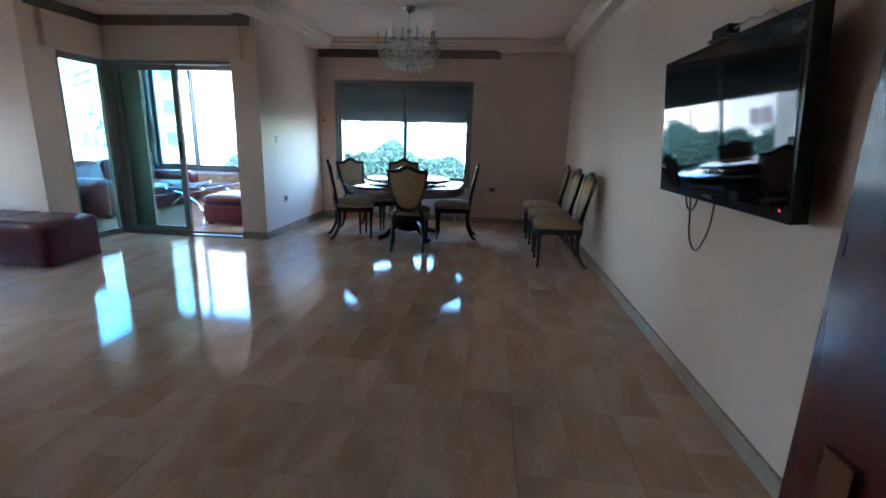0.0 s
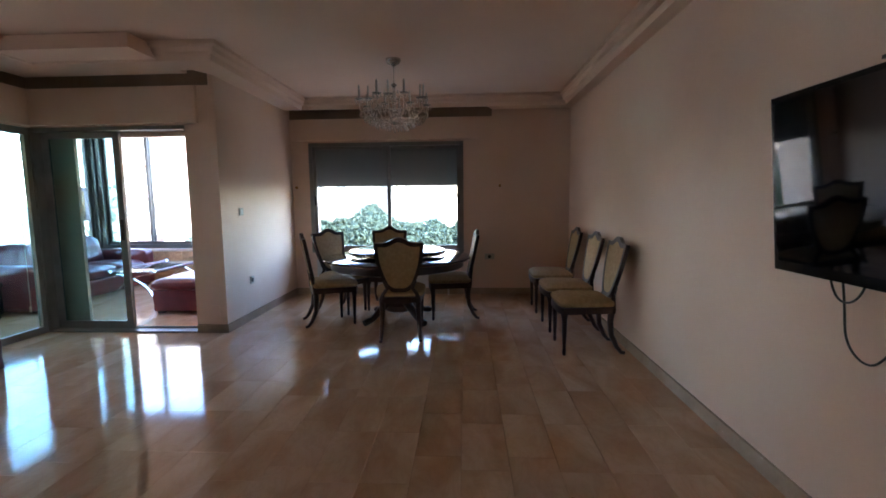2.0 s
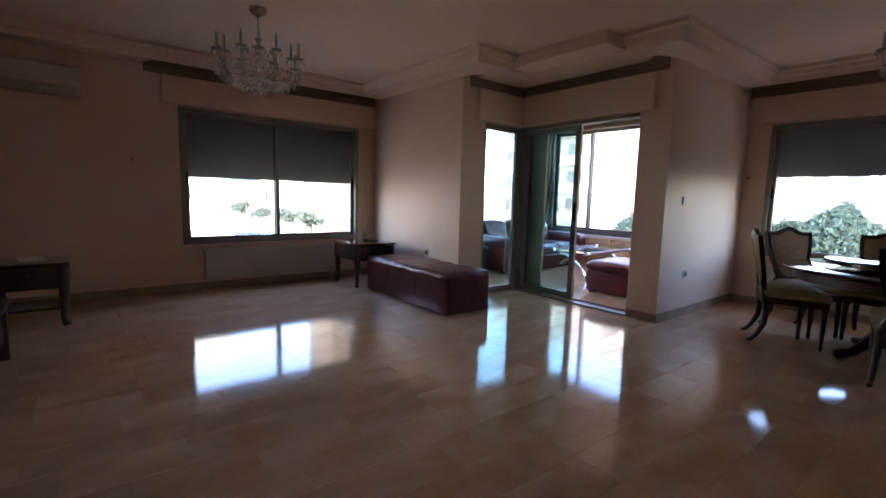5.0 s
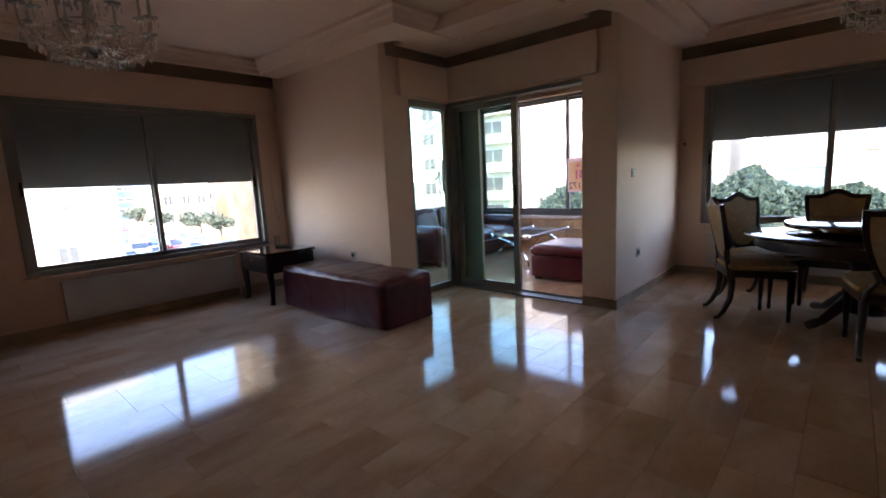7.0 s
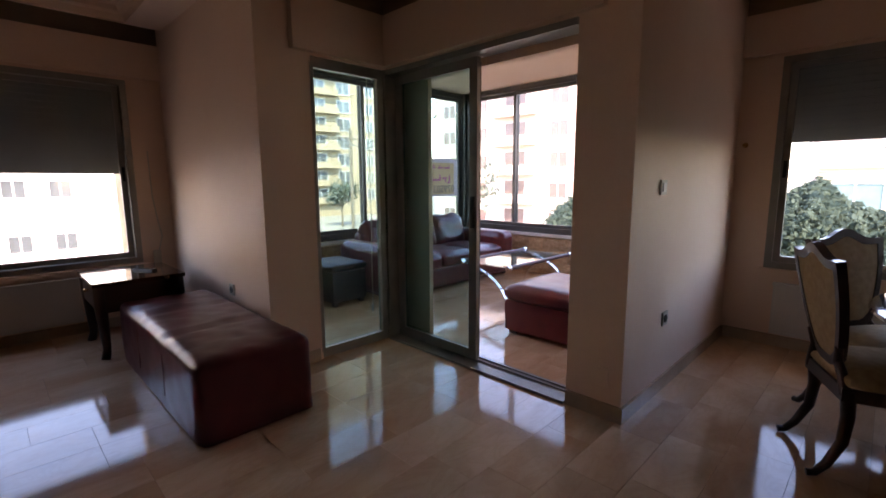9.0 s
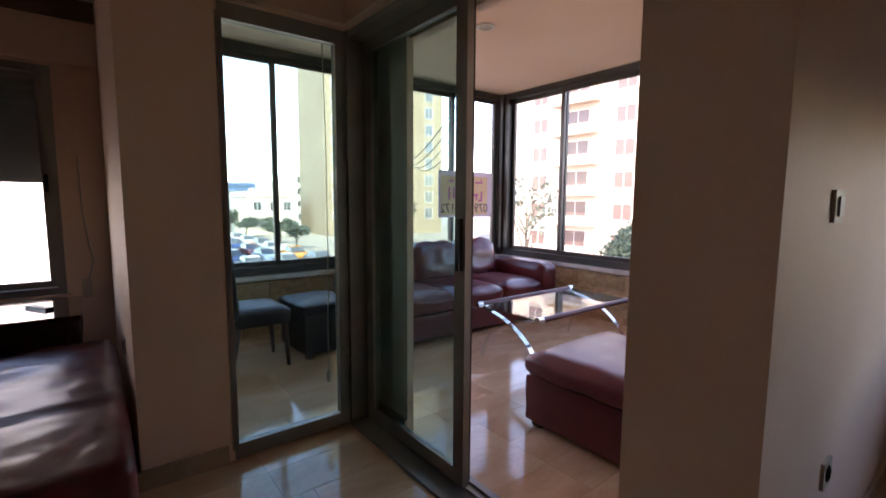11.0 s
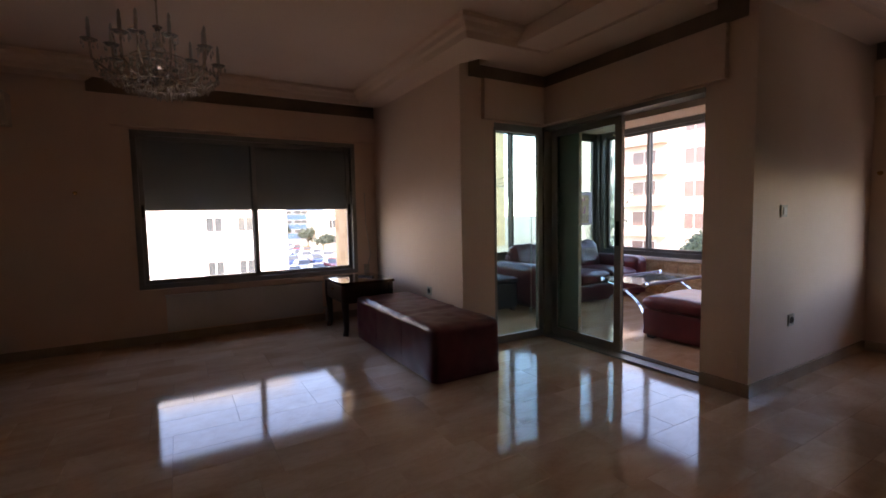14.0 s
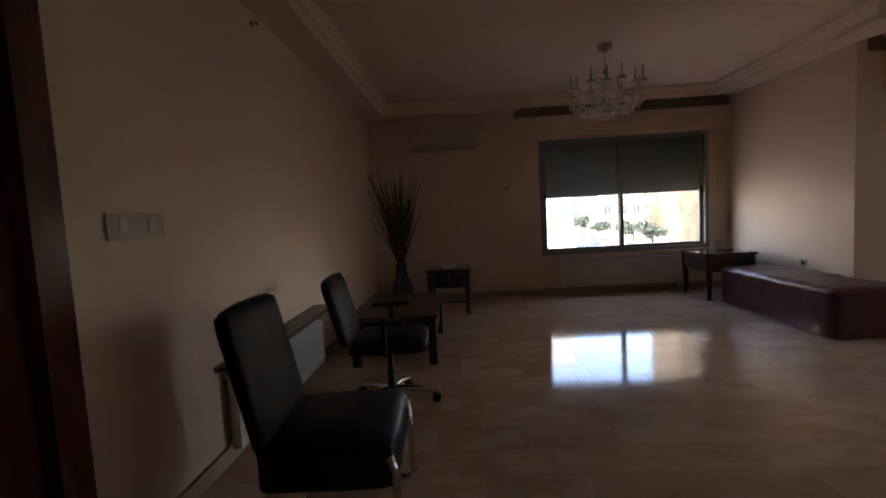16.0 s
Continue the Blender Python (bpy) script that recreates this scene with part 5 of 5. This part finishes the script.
def tree(name, m, h, spread, label, mat, seed, size=0.11, count=5000, flat=0.55):
    t = thing(name, m, label, "tree")
    r = random.Random(seed)
    bm = bmesh.new()
    tube(bm, [(0, 0, 0), (0.05, 0.02, h * 0.25), (-0.04, 0.05, h * 0.5), (0.02, 0, h * 0.72)], [0.16, 0.13, 0.09, 0.04], 9)
    tips = []
    for k in range(9):
        a, z0 = r.uniform(0, 6.28), h * r.uniform(0.3, 0.6)
        e = Vector((spread * r.uniform(0.4, 0.9) * math.cos(a), spread * r.uniform(0.4, 0.9) * math.sin(a), h * r.uniform(0.6, 0.92)))
        tube(bm, [(0, 0, z0), e * 0.5 + Vector((0, 0, z0 * 0.4)), e], [0.06, 0.04, 0.015], 6)
        tips += [e, e * 0.8 + Vector((0, 0, 0.1 * h))]
    part("trunk", bm, BARK, t, smooth=True)
    pts = []
    for k in range(count):
        c = r.choice(tips)
        rad = spread * 0.45 * r.random() ** 0.45
        d = Vector((r.gauss(0, 1), r.gauss(0, 1), r.gauss(0, 1) * flat)).normalized() * rad
        pts.append(c + d)
    leaves("crown", pts, size, mat, t, seed)
    return t


# broad-leaved hedge outside the dining window, its crest rising and falling
hd = thing("hedge", pose(0, 13.2, GROUND), "dense broad-leaved green hedge outside the dining window", "hedge")
r_ = random.Random(8)
bm = bmesh.new()
for k in range(16):
    x = -8 + 0.85 * k
    tube(bm, [(x, 0.4, 0), (x + r_.uniform(-.2, .2), 0.5, 2.5), (x + r_.uniform(-.5, .5), 0.6, 5.4)], [0.09, 0.07, 0.03], 7)
part("stem", bm, BARK, hd)
bm = boxes((-7.4, 4.4, 0.05, 1.0, 3.0, 5.72))
bmesh.ops.subdivide_edges(bm, edges=bm.edges[:], cuts=24, use_grid_fill=True)
for v in bm.verts:
    up_ = max(0.0, (v.co.z - 5.2) / 0.5)
    v.co.z += up_ * (0.20 * math.sin(1.9 * v.co.x + 0.4) + 0.13 * math.sin(4.3 * v.co.x) + 0.05)
    v.co += Vector((0.1, 0.16, 0.06)) * noise.noise(v.co * 2.3)
part("inner_growth", bm, LEAF, hd)
pts = []
for k in range(230000):
    x = r_.uniform(-7.5, 4.5)
    crest = 6.12 + 0.20 * math.sin(1.9 * x + 0.4) + 0.13 * math.sin(4.3 * x) + 0.10 * noise.noise((x * 2, 0, 0))
    q = r_.random()
    y = (0.95 if r_.random() < 0.7 else 1.7) * (1 - q ** 9) * r_.choice((-1, -1, 1)) * r_.uniform(0.3, 1.05)
    z = crest * q ** 0.6 + r_.uniform(-0.12, 0.06) + 0.12 * noise.noise((x * 3, y * 3, q * 5))
    if z > 4.3:
        pts.append((x, y + 0.5, z))
leaves("foliage", pts, 0.062, LEAF, hd, 3)
tree("street_tree", pose(-22, 27, G), 8.5, 2.0, "street tree with sparse drooping crown", FIR, 2, 0.20, 240)
for x, y, h_, s_, sd in ((-62, 26.5, 3.6, 2.0, 5), (-70, 27.0, 4.2, 2.2, 6), (-84, 25.8, 3.8, 2.0, 7), (-98, 26.5, 4.6, 2.4, 9), (-58, 40, 6.5, 3.0, 12), (-110, 22.5, 6.0, 2.6, 13), (-11.5, 22, 5.8, 1.7, 14)):
    tree("tree", pose(x, y, G), h_, s_, "dark green tree growing beside the street", FIR, sd, 0.24, 1500)
bp = thing("utility_pole", pose(-4.8, 33, G), "tall grey utility pole with wires", "pole")
part("pole", tube(bmesh.new(), [(0, 0, 0), (0, 0, 9.5)], [0.14, 0.09], 10), SHUTTER, bp)
for k in range(3):
    bm = tube(bmesh.new(), [(0.0 + 26 * q, -6 * q, 7.2 - 0.35 * k - 1.6 * (q * (1 - q)) * 4 * 0.25) for q in [j / 12 for j in range(13)]], 0.015, 5)
    part("wire", bm, BLACK, bp)

# ---- parked cars ----
def car(m, paint, label):
    c = thing("parked_car", m, label, "car", "parked cars")
    sec = [(-2.1, 0.35, 0.62, 0.74), (-2.0, 0.25, 0.85, 0.82), (-1.2, 0.22, 0.92, 0.86), (-0.6, 0.22, 0.95, 0.87), (0.9, 0.22, 0.95, 0.87), (1.5, 0.22, 0.90, 0.86), (2.0, 0.25, 0.80, 0.82), (2.15, 0.35, 0.60, 0.72)]
    bm, prev = bmesh.new(), None
    for x, z0, z1, hw in sec:
        cur = [bm.verts.new((x, y, z)) for y, z in ((-hw * 0.92, z0), (-hw, (z0 + z1) / 2), (-hw * 0.93, z1), (hw * 0.93, z1), (hw, (z0 + z1) / 2), (hw * 0.92, z0))]
        if prev:
            for k in range(6):
                bm.faces.new((prev[k], prev[(k + 1) % 6], cur[(k + 1) % 6], cur[k]))
        else:
            bm.faces.new(cur)
        prev = cur
    bm.faces.new(prev[::-1])
    part("body", bevel(bm, 0.04, 2, 25), paint, c, smooth=True)
    bm = bmesh.new()
    lo = [bm.verts.new(v) for v in ((-1.35, -0.78, 0.93), (1.25, -0.78, 0.93), (1.25, 0.78, 0.93), (-1.35, 0.78, 0.93))]
    hi = [bm.verts.new(v) for v in ((-0.85, -0.62, 1.40), (0.45, -0.62, 1.42), (0.45, 0.62, 1.42), (-0.85, 0.62, 1.40))]
    for k in range(4):
        bm.faces.new((lo[k], lo[(k + 1) % 4], hi[(k + 1) % 4], hi[k]))
    part("windows", bevel(bm, 0.03, 1), DARKGLASS, c)
    part("car_roof", bevel(boxes((-0.88, 0.48, -0.64, 0.64, 1.39, 1.45)), 0.03, 2), paint, c)
    for x in (-1.3, 1.35):
        for s in (-1, 1):
            wh = part("wheel", tube(bmesh.new(), [(x, s * 0.68, 0.31), (x, s * 0.87, 0.31)], 0.31, 18), BLACK, c)
            part("rim", tube(bmesh.new(), [(x, s * 0.865, 0.31), (x, s * 0.885, 0.31)], 0.19, 14), SILVER, wh)
    return c


PAINTS = [material("white_car_paint", (0.6, 0.6, 0.6), rough=0.2, bump=0, coat=0.6), material("orange_taxi_paint", (0.62, 0.22, 0.03), rough=0.2, bump=0, coat=0.6), material("blue_car_paint", (0.05, 0.10, 0.22), rough=0.2, bump=0, coat=0.6), material("silver_car_paint", (0.32, 0.33, 0.34), rough=0.2, metal=0.4, bump=0, coat=0.6), material("red_car_paint", (0.35, 0.04, 0.03), rough=0.2, bump=0, coat=0.6)]
LABELS = ["white parked car on the asphalt street", "orange taxi on the asphalt street", "dark blue parked car on the street", "silver parked car on the street", "red parked car beside the pavement"]
bases = {}
r_ = random.Random(21)
for row, (y, rz) in enumerate(((13.0, 0), (16.2, 180), (19.4, 0), (22.6, 180))):
    for k in range(9):
        x = -44 - 6.4 * k - r_.uniform(0, 2.4)
        p = r_.choice((0, 0, 3, 2, 1, 3, 4, 0))
        m = pose(x, y + r_.uniform(-0.3, 0.3), G + 0.031, 0, 0, rz + r_.uniform(-3, 3))
        if p in bases:
            copy_thing(bases[p], m)
        else:
            bases[p] = car(m, PAINTS[p], LABELS[p])

up = thing("utility_pole", pose(-25, 19.5, G), "wooden utility pole carrying sagging power lines", "pole")
part("pole", tube(bmesh.new(), [(0, 0, 0), (0.03, 0, 9.6)], [0.13, 0.09], 10), BARK, up)
part("crossarm", bevel(boxes((-0.05, 0.05, -0.8, 0.8, 9.0, 9.1)), 0.01, 1), BARK, up)
for k in range(4):
    dy = -0.7 + 0.45 * k
    for ex, ey, ez in ((17.5, -10.0, 8.3 - 0.2 * k), (-44, 16 + k, 9.5 + 0.6 * k)):
        bm = tube(bmesh.new(), [(ex * q, dy * (1 - q) + ey * q, 9.1 * (1 - q) + ez * q - 3.2 * q * (1 - q)) for q in [j / 14 for j in range(15)]], 0.014, 5)
        part("wire", bm, BLACK, up)

# ---- marble floor slabs, laid in staggered rows ----
def marble_slab_material():
    m = bpy.data.materials.new("cream_marble_slab")
    m.use_nodes = True
    n, l = m.node_tree.nodes, m.node_tree.links
    b = n["Principled BSDF"]
    geo, info = n.new("ShaderNodeNewGeometry"), n.new("ShaderNodeObjectInfo")
    rnd = n.new("ShaderNodeMath")
    l.new(info.outputs["Random"], rnd.inputs[0])
    l.new(geo.outputs["Random Per Island"], rnd.inputs[1])
    off = n.new("ShaderNodeVectorMath")
    off.operation = "MULTIPLY_ADD"
    off.inputs[1].default_value = (41, 67, 13)
    l.new(rnd.outputs[0], off.inputs[0])
    l.new(geo.outputs["Position"], off.inputs[2])
    mp = n.new("ShaderNodeMapping")
    mp.inputs["Scale"].default_value = (1.6, 0.7, 1)
    mp.inputs["Rotation"].default_value = (0, 0, 0.25)
    l.new(off.outputs[0], mp.inputs[0])
    big, vein = n.new("ShaderNodeTexNoise"), n.new("ShaderNodeTexNoise")
    big.inputs["Scale"].default_value, big.inputs["Detail"].default_value, big.inputs["Distortion"].default_value = 1.7, 5, 0.8
    vein.inputs["Scale"].default_value, vein.inputs["Detail"].default_value, vein.inputs["Distortion"].default_value = 4.5, 8, 2.2
    for t in (big, vein):
        l.new(mp.outputs[0], t.inputs["Vector"])
    r1, r2 = n.new("ShaderNodeValToRGB"), n.new("ShaderNodeValToRGB")
    e = r1.color_ramp.elements
    e[0].position, e[0].color, e[1].position, e[1].color = 0.33, (0.53, 0.315, 0.185, 1), 0.66, (0.70, 0.475, 0.32, 1)
    e = r2.color_ramp.elements
    e[0].position, e[0].color, e[1].position, e[1].color = 0.44, (0, 0, 0, 1), 0.50, (1, 1, 1, 1)
    e2 = r2.color_ramp.elements.new(0.56)
    e2.color = (0, 0, 0, 1)
    l.new(big.outputs["Fac"], r1.inputs[0])
    l.new(vein.outputs["Fac"], r2.inputs[0])
    mix = n.new("ShaderNodeMix")
    mix.data_type, mix.blend_type = "RGBA", "MULTIPLY"
    sc = n.new("ShaderNodeMath")
    sc.operation = "MULTIPLY"
    sc.inputs[1].default_value = 0.16
    l.new(r2.outputs[0], sc.inputs[0])
    l.new(sc.outputs[0], mix.inputs["Factor"])
    l.new(r1.outputs[0], mix.inputs["A"])
    mix.inputs["B"].default_value = (0.66, 0.52, 0.40, 1)
    hsv, mr = n.new("ShaderNodeHueSaturation"), n.new("ShaderNodeMapRange")
    fr = n.new("ShaderNodeMath")
    fr.operation = "FRACT"
    l.new(rnd.outputs[0], fr.inputs[0])
    mr.inputs["To Min"].default_value, mr.inputs["To Max"].default_value = 0.955, 1.045
    l.new(fr.outputs[0], mr.inputs[0])
    l.new(mr.outputs[0], hsv.inputs["Value"])
    l.new(mix.outputs["Result"], hsv.inputs["Color"])
    l.new(hsv.outputs[0], b.inputs["Base Color"])
    rr, wear = n.new("ShaderNodeMapRange"), n.new("ShaderNodeTexNoise")
    wear.inputs["Scale"].default_value, wear.inputs["Detail"].default_value = 1.3, 6
    l.new(geo.outputs["Position"], wear.inputs["Vector"])
    rr.inputs["To Min"].default_value, rr.inputs["To Max"].default_value = 0.05, 0.12
    l.new(wear.outputs["Fac"], rr.inputs[0])
    l.new(rr.outputs[0], b.inputs["Roughness"])
    b.inputs["Specular IOR Level"].default_value = 0.42
    bn_ = n.new("ShaderNodeBump")
    bn_.inputs["Strength"].default_value, bn_.inputs["Distance"].default_value = 0.03, 0.002
    l.new(wear.outputs["Fac"], bn_.inputs["Height"])
    l.new(bn_.outputs[0], b.inputs["Normal"])
    return m


SLAB = marble_slab_material()
TW, TL, J = 0.255, 0.50, 0.0007
floor_ob = bpy.data.objects["floor"]
areas = [(XW, XE, YS - 0.25, YN), (XW, BE, YN, BN)]
slab_meshes = {}


def slab_bm(bm, x0, x1, y0, y1):
    c = 0.0007
    top = [bm.verts.new((x, y, 0)) for x, y in ((x0 + c, y0 + c), (x1 - c, y0 + c), (x1 - c, y1 - c), (x0 + c, y1 - c))]
    mid = [bm.verts.new((x, y, -0.0012)) for x, y in ((x0, y0), (x1, y0), (x1, y1), (x0, y1))]
    bot = [bm.verts.new((x, y, -0.012)) for x, y in ((x0, y0), (x1, y0), (x1, y1), (x0, y1))]
    bm.faces.new(top)
    for a, b in ((mid, top), (bot, mid)):
        for k in range(4):
            bm.faces.new((a[k], a[(k + 1) % 4], b[(k + 1) % 4], b[k]))


rest, count = bmesh.new(), 0
r_ = random.Random(3)
for ax0, ax1, ay0, ay1 in areas:
    x, col = ax0, 0
    while x < ax1 - 0.01:
        x1 = min(x + TW, ax1)
        y = ay0 - TL * r_.choice((0.5, 0.25, 0.75, 0.0))
        while y < ay1 - 0.01:
            y0, y1 = max(y, ay0), min(y + TL, ay1)
            near = -3.6 < x < XE and 0.3 < y < 6.2 and count < 300
            if near and y1 - y0 > TL - 0.01 and x1 - x > TW - 0.01:
                if "full" not in slab_meshes:
                    bm = bmesh.new()
                    slab_bm(bm, J / 2, TW - J / 2, J / 2, TL - J / 2)
                    bmesh.ops.recalc_face_normals(bm, faces=bm.faces[:])
                    me = bpy.data.meshes.new("tile")
                    bm.to_mesh(me)
                    bm.free()
                    me.materials.append(SLAB)
                    slab_meshes["full"] = me
                ob = new("tile", slab_meshes["full"])
                ob.parent = floor_ob
                ob.matrix_basis = Matrix.Translation((x, y, r_.uniform(0, 0.0002)))
                count += 1
            elif y1 - y0 > 0.02 and x1 - x > 0.02:
                slab_bm(rest, x + J / 2, x1 - J / 2, y0 + J / 2, y1 - J / 2)
            y += TL
        x += TW
        col += 1
tagged(part("tiles", rest, SLAB, floor_ob), kind="stuff")
